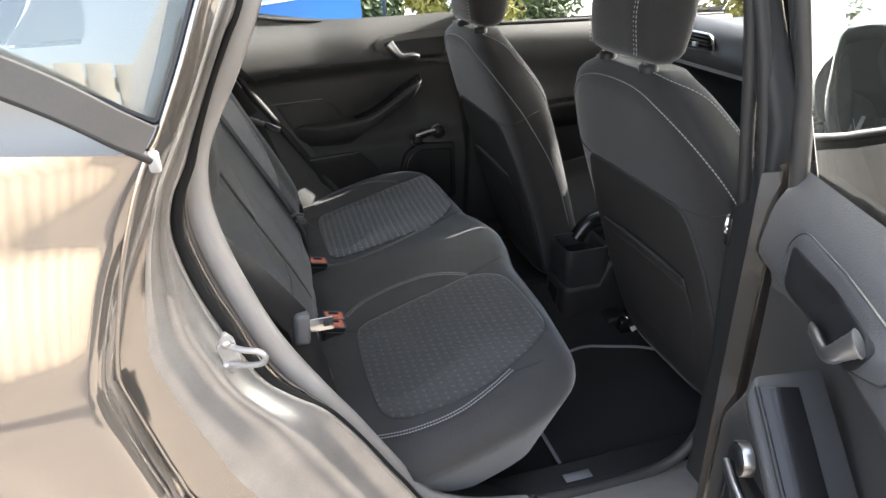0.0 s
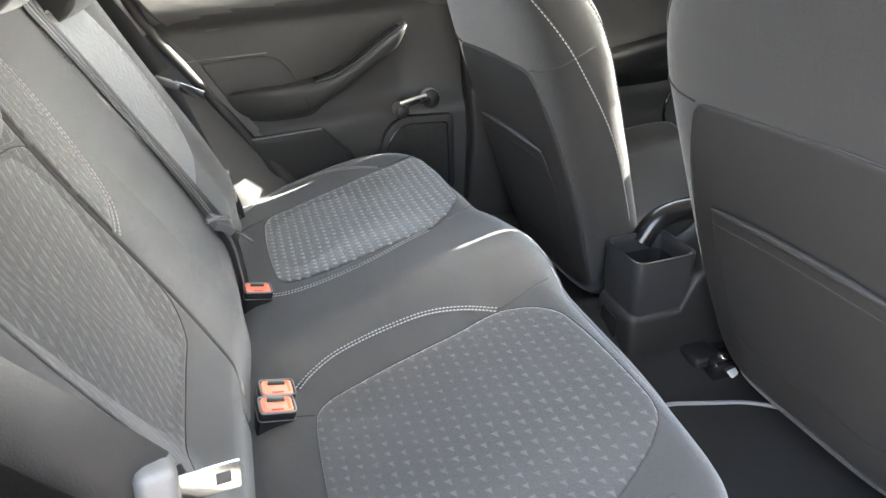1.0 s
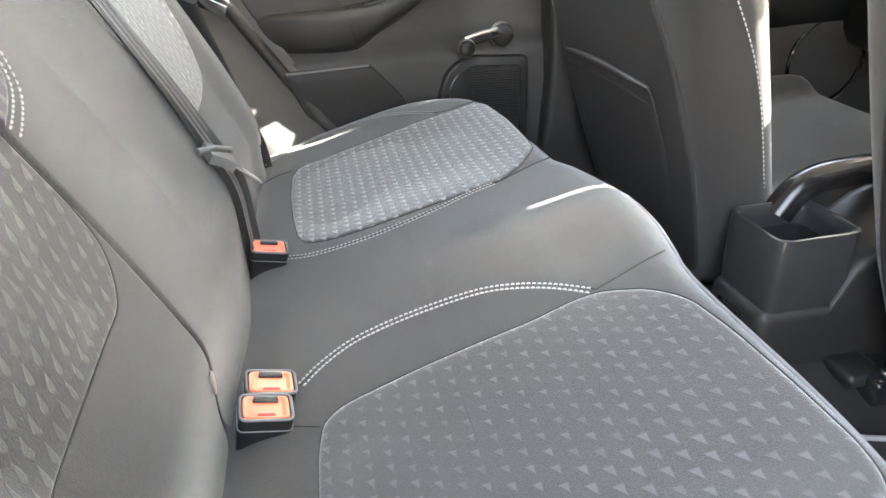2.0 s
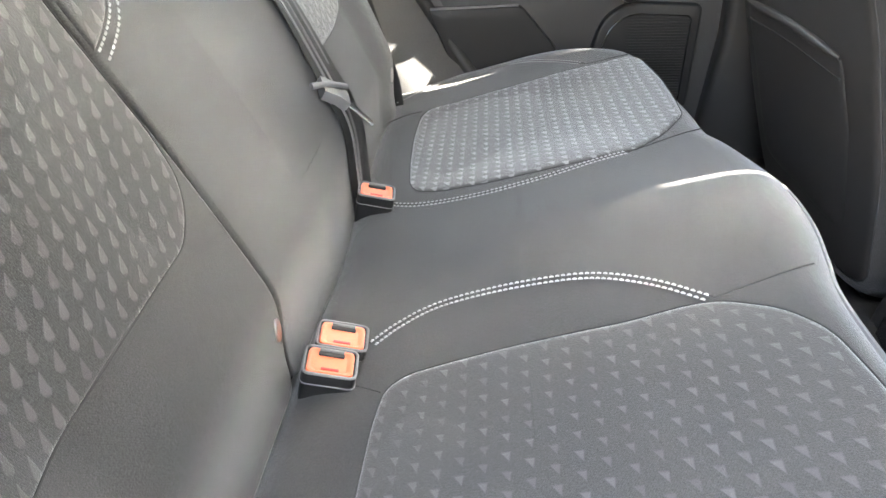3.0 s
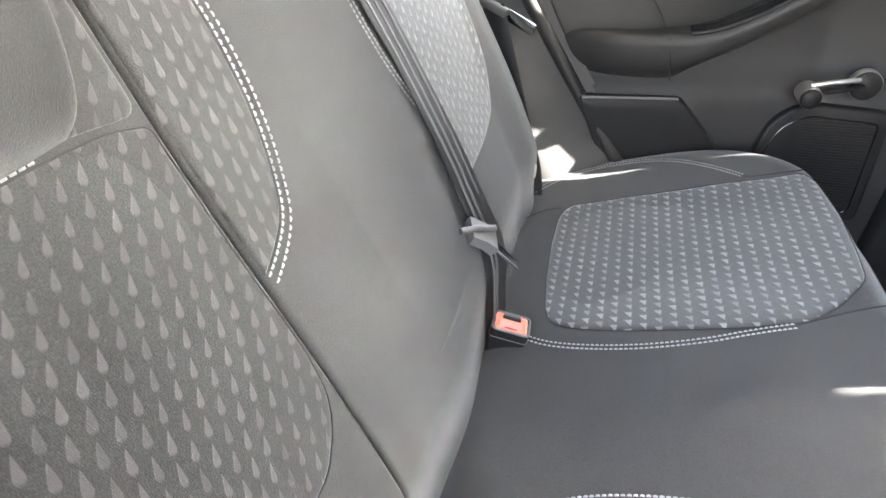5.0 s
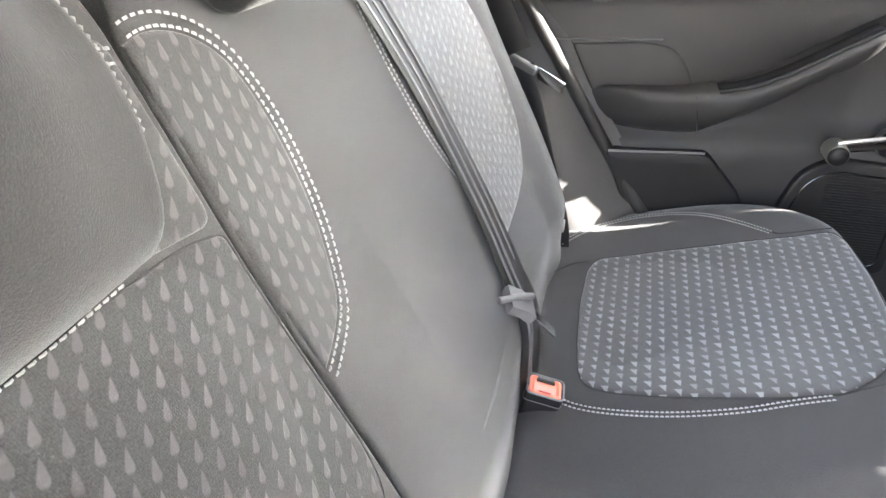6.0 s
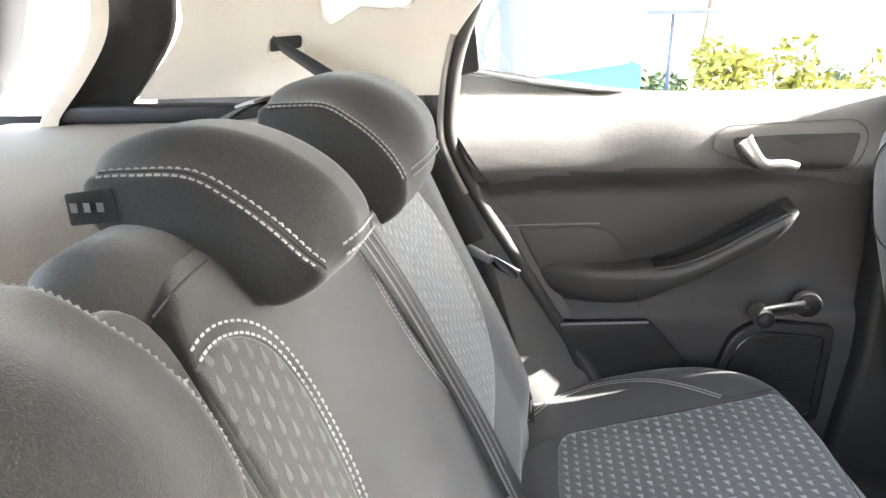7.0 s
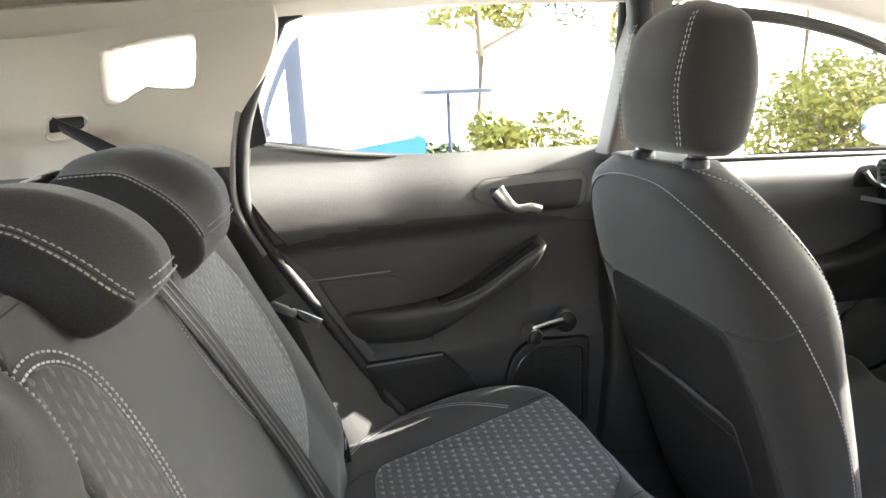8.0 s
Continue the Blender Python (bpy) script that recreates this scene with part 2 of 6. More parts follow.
def tube(pts, r, seg=8, flat=1.0, up=(0, 0, 1), closed=False):
    """A round or flattened bar along a curve."""
    pts = [Vector(p) for p in pts]
    rings, n = [], len(pts)
    for i, p in enumerate(pts):
        d = (pts[(i + 1) % n if closed else min(i + 1, n - 1)] - pts[(i - 1) % n if closed else max(i - 1, 0)]).normalized()
        s = d.cross(Vector(up))
        s = s.normalized() if s.length > 1e-4 else Vector((1, 0, 0))
        w = s.cross(d)
        rr = r[i] if isinstance(r, (list, tuple)) else r
        rings.append([p + s * (rr * math.cos(a)) + w * (rr * flat * math.sin(a)) for a in (2 * math.pi * k / seg for k in range(seg))])
    if closed:
        rings.append(rings[0])
        bm = loft(rings, cap=False)
        bmesh.ops.remove_doubles(bm, verts=bm.verts[:], dist=1e-6)
        return bm
    return loft(rings)


def ribbon(pts, sides, width, thick):
    """A flat band along a curve; sides gives its crosswise direction at each point."""
    rings = []
    pts = [Vector(p) for p in pts]
    for i, p in enumerate(pts):
        d = (pts[min(i + 1, len(pts) - 1)] - pts[max(i - 1, 0)]).normalized()
        s = Vector(sides[i] if isinstance(sides, list) else sides)
        s = (s - d * s.dot(d)).normalized()
        n = d.cross(s)
        a, b = s * width / 2, n * thick / 2
        e = a * 0.94
        rings.append([p + a, p + e + b, p - e + b, p - a, p - e - b, p + e - b])
    return loft(rings)


def box(size, at=(0, 0, 0), bevel=0.003, seg=2, m=None):
    bm = bmesh.new()
    bmesh.ops.create_cube(bm, size=1)
    bmesh.ops.scale(bm, vec=size, verts=bm.verts[:])
    if bevel:
        bmesh.ops.bevel(bm, geom=bm.edges[:], offset=min(bevel, min(size) * 0.45), segments=seg, profile=0.5, affect="EDGES")
    bmesh.ops.transform(bm, matrix=Matrix.Translation(at) @ (m or Matrix()), verts=bm.verts[:])
    return bm


def disc(r, depth, m, seg=24, bevel=0.002):
    """A round knob or cap whose axis is the local z of m."""
    prof = [(0.0, depth), (r - bevel, depth), (r, depth - bevel), (r, 0.0)]
    rings = [[m @ Vector((q * math.cos(a), q * math.sin(a), z)) for a in (2 * math.pi * k / seg for k in range(seg))] for q, z in [(max(q, 1e-4), z) for q, z in prof]]
    return loft(rings)


def slab(outline, to3, thick, bevel=0.004, steps=3, back=True):
    """A plate from an outline: its face at height thick, its edge rounded. to3(u, v, h) gives the place."""
    n = len(outline)
    c = (sum(p[0] for p in outline) / n, sum(p[1] for p in outline) / n)
    rings = [[to3(u, v, 0.0) for u, v in outline]]

    def inset(d):
        res = []
        for u, v in outline:
            q = math.hypot(u - c[0], v - c[1])
            k = max(0.0, 1 - d / max(q, 1e-6))
            res.append((c[0] + (u - c[0]) * k, c[1] + (v - c[1]) * k))
        return res
    for i in range(steps + 1):
        a = math.pi / 2 * i / steps
        rings.append([to3(u, v, thick - bevel + bevel * math.sin(a)) for u, v in inset(bevel * (1 - math.cos(a)))])
    for k in (0.8, 0.6, 0.4, 0.2, 0.02):
        rings.append([to3(c[0] + (u - c[0]) * k, c[1] + (v - c[1]) * k, thick) for u, v in inset(bevel)])
    return loft(rings)


def rounded(pts, r, seg=5):
    """A polygon (u, v) with its corners rounded."""
    out, n = [], len(pts)
    for i in range(n):
        p, a, b = Vector(pts[i]), Vector(pts[i - 1]), Vector(pts[(i + 1) % n])
        rr = r[i] if isinstance(r, (list, tuple)) else r
        da, db = (a - p), (b - p)
        k = min(rr, da.length * 0.48, db.length * 0.48)
        p0, p1 = p + da.normalized() * k, p + db.normalized() * k
        for j in range(seg + 1):
            t = j / seg
            out.append(tuple((1 - t) ** 2 * p0 + 2 * t * (1 - t) * p + t * t * p1))
    return out


def dense(pts, step):
    """A closed outline cut into short even pieces."""
    out, n = [], len(pts)
    for i in range(n):
        a, b = Vector(pts[i]), Vector(pts[(i + 1) % n])
        k = max(1, int((b - a).length / step))
        out += [tuple(a.lerp(b, j / k)) for j in range(k)]
    return out


def pad(outline, mid, to3, roll, depth, inset=0.0, nr=14, na=7, nd=4):
    """An upholstered body: a crowned face inside an outline, a rolled edge, sides and a bottom. mid(u, v) is the middle line's nearest point."""
    rings, uvs = [], []
    mids = [Vector(mid(u, v)) for u, v in outline]
    outs = [Vector(p) for p in outline]

    def ring(dist, h, frac=None):
        row, ru = [], []
        for o, m in zip(outs, mids):
            d = o - m
            k = frac if frac is not None else 1.0
            lim = max(1e-4, d.length - dist)
            p = m + d.normalized() * lim * k
            row.append(to3(p.x, p.y, h))
            ru.append((p.x, p.y))
        rings.append(row)
        uvs.append(ru)
    for i in range(nr):
        ring(roll, 0.0, frac=0.004 + 0.996 * i / (nr - 1))
    for i in range(1, na + 1):
        a = math.pi / 2 * i / na
        ring(roll * (1 - math.sin(a)), -roll * (1 - math.cos(a)))
    for i in range(1, nd + 1):
        f = i / nd
        ring(inset * f, -roll - (depth - roll) * f)
    ring(inset + 0.02, -depth)
    return loft(rings, uvs=uvs)


def inlay(outline, to3, puff=0.004, edge=0.010, sink=0.004, nr=16, turn=0.0):
    """A sewn-in panel of cloth that swells a little from its seam. UVs in metres, turned by some degrees."""
    n = len(outline)
    c = Vector((sum(p[0] for p in outline) / n, sum(p[1] for p in outline) / n))
    outs = [Vector(p) for p in outline]
    rings, uvs = [], []
    ca, sa = math.cos(radians(turn)), math.sin(radians(turn))

    def add(k, d, h):
        row, ru = [], []
        for o in outs:
            v = o - c
            p = c + v.normalized() * max(1e-4, (v.length - d) * k)
            row.append(to3(p.x, p.y, h))
            ru.append((p.x * ca - p.y * sa, p.x * sa + p.y * ca))
        rings.append(row)
        uvs.append(ru)
    for i in range(nr):
        add(0.004 + 0.996 * i / (nr - 1), edge, puff)
    for i in range(1, 6):
        a = math.pi / 2 * i / 5
        add(1, edge * (1 - math.sin(a)), puff - (puff + sink) * (1 - math.cos(a)))
    return loft(rings, uvs=uvs, cap=True)


def stitches(curve, normal, side, gap=0.0080, length=0.0042, pitch=0.0056, width=0.0017, rows=2):
    """A double row of single stitches along a curve."""
    pts = even(curve, pitch)
    bm = bmesh.new()
    for i in range(len(pts) - 1):
        a, b = pts[i], pts[i + 1]
        d = (b - a).normalized()
        n = Vector(normal(a))
        s = n.cross(d).normalized()
        for k in range(rows):
            o = s * (side * (0.0015 + k * gap))
            p = a + o + n * 0.0006
            q = [p + s * (width / 2), p - s * (width / 2)]
            e = [p + d * length + s * (width / 2), p + d * length - s * (width / 2)]
            mid = p + d * (length / 2) + n * 0.0012
            vs = [bm.verts.new(x) for x in (q[0], q[1], e[1], e[0], mid + s * width * 0.42, mid - s * width * 0.42)]
            for f in ((0, 4, 5, 1), (4, 3, 2, 5), (0, 3, 4), (1, 5, 2), (0, 1, 2, 3)):
                bm.faces.new([vs[x] for x in f])
    return bm


def table(pts, x):
    """A smooth curve through a few (x, y) pairs."""
    if x <= pts[0][0]:
        return pts[0][1]
    for (a, b), (c, d) in zip(pts, pts[1:]):
        if x <= c:
            return b + (d - b) * (x - a) / (c - a)
    return pts[-1][1]


def smooth(a, b, x):
    t = max(0.0, min(1.0, (x - a) / (b - a)))
    return t * t * (3 - 2 * t)


def bell(x, c, w):
    return math.exp(-((x - c) / w) ** 2)


# ---- the car's shell ----
def strip(curves, name, mat, parent=None, label="", sharp=50):
    """A skin across several curves that run side by side."""
    return part(name, loft(curves, closed=False, cap=False), mat, parent, label, sharp)


N = 110
# the rear door's opening on the near side, from the roof down to the sill
edge_a = spline([(0.130, -0.695, 1.36), (0.082, -0.728, 1.265), (0.054, -0.738, 1.206), (0.023, -0.742, 1.148), (0.009, -0.743, 1.128), (-0.009, -0.744, 1.095), (-0.027, -0.744, 1.054), (-0.046, -0.744, 1.005), (-0.062, -0.744, 0.952), (-0.077, -0.744, 0.895), (-0.079, -0.744, 0.867), (-0.073, -0.743, 0.829), (-0.063, -0.742, 0.774), (-0.052, -0.741, 0.719), (-0.036, -0.740, 0.66), (0.03, -0.74, 0.55), (0.14, -0.74, 0.43), (0.30, -0.74, 0.36)], N)
edge_b = spline([(0.150, -0.655, 1.35), (0.114, -0.668, 1.257), (0.095, -0.67, 1.225), (0.069, -0.67, 1.175), (0.044, -0.67, 1.122), (0.030, -0.67, 1.091), (0.012, -0.67, 1.060), (0.001, -0.67, 1.027), (0.000, -0.67, 0.998), (0.005, -0.67, 0.959), (0.016, -0.67, 0.913), (0.030, -0.67, 0.869), (0.048, -0.67, 0.828), (0.070, -0.67, 0.780), (0.103, -0.67, 0.745), (0.145, -0.67, 0.708), (0.187, -0.67, 0.644), (0.233, -0.67, 0.556), (0.28, -0.67, 0.47), (0.35, -0.67, 0.40), (0.44, -0.67, 0.37)], N)
edge_c = spline([(0.156, -0.645, 1.35), (0.119, -0.655, 1.256), (0.099, -0.655, 1.217), (0.076, -0.655, 1.177), (0.051, -0.655, 1.127), (0.037, -0.655, 1.092), (0.021, -0.655, 1.060), (0.010, -0.655, 1.019), (0.011, -0.655, 0.981), (0.021, -0.655, 0.932), (0.034, -0.655, 0.893), (0.055, -0.655, 0.827), (0.083, -0.655, 0.770), (0.117, -0.655, 0.733), (0.153, -0.655, 0.693), (0.196, -0.655, 0.623), (0.252, -0.655, 0.522), (0.30, -0.655, 0.44), (0.37, -0.655, 0.39), (0.46, -0.655, 0.366)], N)
edge_s = spline([(0.164, -0.608, 1.34), (0.124, -0.618, 1.252), (0.090, -0.62, 1.185), (0.061, -0.62, 1.137), (0.040, -0.62, 1.093), (0.031, -0.62, 1.045), (0.033, -0.62, 1.0), (0.043, -0.62, 0.947), (0.058, -0.62, 0.893), (0.075, -0.62, 0.840), (0.097, -0.62, 0.787), (0.123, -0.62, 0.737), (0.150, -0.62, 0.688), (0.180, -0.62, 0.637), (0.230, -0.62, 0.543), (0.287, -0.62, 0.445), (0.37, -0.62, 0.390), (0.48, -0.62, 0.360)], N)
seal_front = spline([(0.50, -0.62, 0.358), (0.65, -0.62, 0.352), (0.78, -0.62, 0.37), (0.84, -0.62, 0.45), (0.86, -0.62, 0.60), (0.85, -0.62, 0.80), (0.82, -0.62, 1.0), (0.79, -0.615, 1.2), (0.76, -0.60, 1.32)], 40)

rear_body = thing("car_body_side", "grey-brown metallic rear quarter of a parked hatchback with its rear door open", "car body", kind="structure")


def lerp_curves(a, b, f, off=(0, 0, 0)):
    return [p.lerp(q, f) + Vector(off) for p, q in zip(a, b)]


BULGE = [(0.36, 0.02), (0.60, 0.042), (0.84, 0.042), (0.872, 0.040), (0.93, 0.031), (1.04, 0.006), (1.125, 0.0)]


def quarter_skin():
    """The painted side behind the door: bulging, with a shoulder crease, below the side glass."""
    rows = []
    for k in range(31):
        f = (k / 30) ** 1.3
        row = []
        for p in edge_a:
            if p.z > 1.136:
                continue
            x = p.x - 1.05 * f ** 1.25
            y = p.y - 0.028 * math.sin(min(1, f * 2.2) * math.pi / 2) + 0.10 * f * f
            y -= sum(table(BULGE, p.z + 0.006 * q) for q in (-1, 0, 1)) / 3 * smooth(-0.006, 0.035, f)
            z = p.z
            if p.z > 1.125:
                z = 1.125 + (p.z - 1.125) * (1 - smooth(0.0, 0.06, f)) + 0.10 * f * smooth(0, 0.06, f)
            row.append(Vector((x, y, z)))
        rows.append(row)
    return rows


strip(quarter_skin(), "quarter_panel", paint, rear_body, "glossy grey-brown metallic paint with soft reflections", 60)
strip([edge_a, lerp_curves(edge_a, edge_b, 0.06, (0.004, 0.006, 0)), lerp_curves(edge_a, edge_b, 0.18, (0.012, 0.008, 0))], "panel_edge", paint, rear_body, "", 70)
strip([lerp_curves(edge_a, edge_b, f_, o_) for f_, o_ in ((0.18, (0.012, 0.008, 0)), (0.23, (0.013, 0.008, 0)), (0.28, (0.012, 0.004, 0)), (0.36, (0.009, 0.004, 0)), (0.45, (0.007, 0.009, 0)), (0.53, (0.007, 0.009, 0)), (0.60, (0.008, 0.001, 0)), (0.66, (0.009, -0.006, 0)), (0.73, (0.006, -0.007, 0)), (0.79, (0.002, 0.001, 0)), (0.88, (-0.001, 0.002, 0)), (1.0, (0, 0, 0)))], "door_jamb", jamb_paint, rear_body, "dusty grey-brown metallic door jamb with pressed ridges", 70)
strip([edge_b, lerp_curves(edge_b, edge_c, 0.5, (0, 0.006, 0)), edge_c, lerp_curves(edge_c, edge_s, 0.45, (-0.004, 0.005, 0)), lerp_curves(edge_c, edge_s, 0.9, (0, 0.02, 0))], "seal_flange", paint, rear_body, "glossy grey-brown flange beside the weatherstrip", 70)
part("jamb_ridge", tube(lerp_curves(edge_b, edge_c, 0.0, (-0.004, -0.003, 0)), 0.003, 8, up=(0, 1, 0)), jamb_paint, rear_body)
part("shut_line_lip", tube(edge_a, 0.0035, 8, up=(0, 1, 0)), paint, rear_body)
part("inner_seal_lip", tube(lerp_curves(edge_b, edge_c, 0.50, (0.0, -0.005, 0)), [0.0036 + 0.0040 * smooth(0.12, 0.30, i_ / N) * smooth(0.86, 0.62, i_ / N) for i_ in range(N)], 10, flat=0.8, up=(0, 1, 0)), rubber_black, rear_body, "black rubber lip")
door_seal = tagged(part("door_seal", tube([p + Vector((-0.004, -0.006, 0)) for p in edge_s], 0.0175, 14, up=(0, 1, 0)), rubber_grey), "pale grey rubber weatherstrip round the open doorway", "door seal")
part("front_run", tube(seal_front, 0.0105, 10), rubber, door_seal, "black front run of the seal")
# inner trim between the seal and the seat
low_s = [p for p in edge_s if p.z < 1.12]
strip([[p + Vector(o_) for p in low_s] for o_ in ((0.0, 0.010, 0), (-0.012, 0.03, 0), (-0.05, 0.06, 0), (-0.16, 0.075, 0.0), (-0.40, 0.07, 0.0))], "side_trim", plastic, rear_body, "black plastic side trim", 60)

# side glass behind the door, its black border and waist trim
glass_out = rounded([(-0.40, 1.345), (-0.18, 1.262), (-0.085, 1.216), (0.022, 1.156), (0.052, 1.215), (0.110, 1.34), (-0.30, 1.39)], [0.05, 0.06, 0.03, 0.005, 0.02, 0.02, 0.04])
side_glass = thing("side_window", "fixed rear side window with reflections of a timber fence", "window", kind="structure")
sg = part("pane", slab(glass_out, lambda u, v, h: Vector((u, -0.728 + 0.14 * (v - 1.2) - h, v)), 0.004, 0.001, 1), dark_pane, side_glass)
sg.visible_shadow = False
part("rubber_border", tube([Vector((u, -0.730 + 0.14 * (v - 1.2), v)) for u, v in dense(glass_out, 0.02)], 0.0036, 6, closed=True), rubber, side_glass)
waist = spline([(-0.62, -0.735, 1.42), (-0.30, -0.744, 1.315), (-0.094, -0.748, 1.208), (-0.015, -0.748, 1.154), (0.012, -0.746, 1.135)], 24)
part("lower_seal", tube([p + Vector((0, -0.002, -0.012)) for p in waist], 0.006, 8), rubber, side_glass, "black seal line")
part("waist_trim", ribbon([p + Vector((0, 0, 0.006)) for p in waist], (0.35, 0.12, 0.93), 0.034, 0.012), waist_mat, side_glass, "satin grey waist moulding")
part("door_corner_clip", box((0.011, 0.010, 0.022), (0.013, -0.748, 1.121), 0.003), white_metal, rear_body, "pale clip at the trim's end")

striker = thing("door_striker", "pale painted door striker loop bolted to the jamb", "door striker")
sm = Matrix.Translation((0.034, -0.687, 0.846)) @ Euler((radians(8), radians(8), 0)).to_matrix().to_4x4()
part("base_plate", slab(rounded([(-0.015, 0.012), (-0.006, -0.022), (0.004, -0.036), (0.014, -0.016), (0.006, 0.024), (-0.006, 0.036)], 0.006), lambda u, v, h: sm @ Vector((u, -h, v)), 0.006, 0.002), white_metal, striker)
loop = spline([(-0.004, -0.004, -0.016), (0.016, -0.016, -0.010), (0.036, -0.026, 0.000), (0.042, -0.029, 0.012), (0.034, -0.026, 0.020), (0.014, -0.016, 0.016), (-0.004, -0.004, 0.014)], 28)
part("loop", tube([sm @ (p + Vector((0.002, 0, 0))) for p in loop], 0.0040, 8), white_metal, striker)
for k in (-0.018, 0.018):
    part("bolt", disc(0.006, 0.004, sm @ Matrix.Translation((-0.003, -0.006, k)) @ Euler((radians(90), 0, 0)).to_matrix().to_4x4(), 6), satin, striker)

# sill, floor, tunnel, near-side centre pillar
sill = part("door_sill", loft([spline([(x, -0.78, 0.30), (x, -0.75, 0.345), (x, -0.68, 0.352), (x, -0.63, 0.352), (x, -0.60, 0.345), (x, -0.57, 0.30)], 16) for x in (0.20, 0.40, 0.60, 0.80, 0.95)], closed=False, cap=False), jamb_paint)
tagged(sill, "grey painted door sill", "sill", kind="structure")
sill_trim = tagged(part("sill_trim", box((0.70, 0.07, 0.035), (0.58, -0.575, 0.335), 0.010), plastic), "black plastic sill trim panel", "sill trim", kind="structure")
part("sill_plate_lettering", box((0.055, 0.020, 0.002), (0.60, -0.585, 0.3535), 0.0005, 1), plastic_grey, sill_trim, "small embossed plate")

far_sill = part("door_sill", loft([spline([(x, 0.760, 0.24), (x, 0.752, 0.345), (x, 0.69, 0.365), (x, 0.63, 0.362), (x, 0.585, 0.345), (x, 0.57, 0.29)], 16) for x in (0.10, 0.40, 0.80, 1.30, 1.80)], closed=False, cap=False), plastic)
tagged(far_sill, "black covered door sill on the far side", "sill", kind="structure")


def floor_z(x, y):
    return 0.300 + 0.10 * bell(y, 0.05, 0.13)


rows = [[Vector((-0.2 + 2.2 * i / 44, -0.62 + 1.27 * j / 40, floor_z(-0.2 + 2.2 * i / 44, -0.62 + 1.27 * j / 40))) for j in range(41)] for i in range(45)]
tagged(strip(rows, "floor", carpet), "black moulded carpet of the car's floor", "floor", kind="structure")

pillar = thing("centre_pillar", "dark plastic centre pillar between the doors", "pillar", kind="structure")


def column(side):
    rings = []
    # the far one has a wider foot beside the closed door
    foot = 0.07 if side > 0 else 0.0
    for z, x, y, w, d in ((0.34, 0.86, 0.660, 0.10, 0.08), (0.6, 0.868, 0.650, 0.075, 0.088), (0.895, 0.850, 0.645, 0.062, 0.088), (0.925, 0.848, 0.664, 0.06, 0.052), (1.05, 0.836, 0.660, 0.05, 0.05), (1.2, 0.810, 0.615, 0.045, 0.045), (1.36, 0.775, 0.580, 0.045, 0.045)):
        k = foot * smooth(1.05, 0.90, z)
        rings.append([Vector((x + a, side * (y + b), z)) for a, b in rounded([(-w / 2 - k, -d / 2 + 0.25 * k), (w / 2, -d / 2), (w / 2, d / 2), (-w / 2 - k, d / 2)], 0.018, 4)])
    return loft(rings)


part("pillar_trim", column(-1), plastic_mid, pillar)
part("pillar_seal", tube([(0.825, -0.665, 0.40), (0.838, -0.668, 0.70), (0.825, -0.665, 0.95), (0.80, -0.645, 1.15), (0.762, -0.61, 1.34)], 0.010, 8), rubber, pillar)
part("belt_bezel", box((0.03, 0.012, 0.05), (0.832, -0.615, 0.86), 0.004), plastic_gloss, pillar)
part("latch_bar", tube(spline([(0.80, -0.635, 0.905), (0.782, -0.652, 0.903), (0.782, -0.652, 0.880), (0.80, -0.635, 0.878)], 12), 0.0035, 6), chrome, pillar, "bright metal latch loop")
pillar_far = thing("centre_pillar", "dark centre pillar trim with grey-beige upper cover", "pillar", kind="structure")
part("pillar_trim", column(1), plastic_mid, pillar_far)
part("upper_cover", loft([[Vector((x + a, y + b, z)) for a, b in rounded([(-0.040, -0.012), (0.03, -0.012), (0.03, 0.060), (-0.036, 0.060)], 0.008, 3)] for z, x, y in ((1.06, 0.774, 0.625), (1.2, 0.794, 0.605), (1.38, 0.820, 0.580))]), pillar_shaded, pillar_far, "cover with its shade put into a grey-beige tone")

# roof lining and outer roof
rows = []
for i in range(41):
    x = -0.75 + 2.35 * i / 40
    row = []
    for j in range(33):
        y = -0.62 + 1.24 * j / 32
        e = abs(y) / 0.62
        z = 1.405 - 0.050 * e ** 3 - 0.05 * smooth(-0.15, -0.75, x) - 0.10 * smooth(1.0, 1.6, x)
        z -= 0.004 * e ** 8
        row.append(Vector((x, y, z)))
    rows.append(row)
tagged(strip(rows, "ceiling", headliner), "cream fabric roof lining", "headlining", kind="structure")
roof_rows = [[p + Vector((0, 0.012 * p.y / 0.62, 0.035)) for p in r] for r in rows]
tagged(strip(roof_rows, "roof", paint), "grey-brown metallic car roof", "roof", kind="structure")
for side in (-1, 1):
    rail = [spline([(-0.45, side * 0.575, 1.305), (-0.1, side * 0.600, 1.330), (0.12, side * 0.610, 1.340), (0.3, side * 0.612, 1.354), (0.52, side * 0.614, 1.368), (0.8, side * 0.615, 1.370), (1.2, side * 0.60, 1.335), (1.6, side * 0.56, 1.23)], 30)]
    pts = rail[0]
    inner = [p + Vector((0, -side * 0.05, 0.025)) for p in pts]
    outer = [p + Vector((0, side * 0.05, 0.03)) for p in pts]
    tagged(strip([inner, pts, [p + Vector((0, side * 0.02, -0.008)) for p in pts], [p + Vector((0, side * 0.045, 0.0)) for p in pts], outer, [p + Vector((0, side * 0.02, 0.07)) for p in pts]], "roof_rail", headliner), "cream-covered roof rail above the doors", "roof rail", kind="structure")

# far rear pillar trim with its belt slot
pillar_rear = thing("rear_pillar_trim", "cream plastic rear pillar trim with a seat-belt slot", "pillar trim", kind="structure")


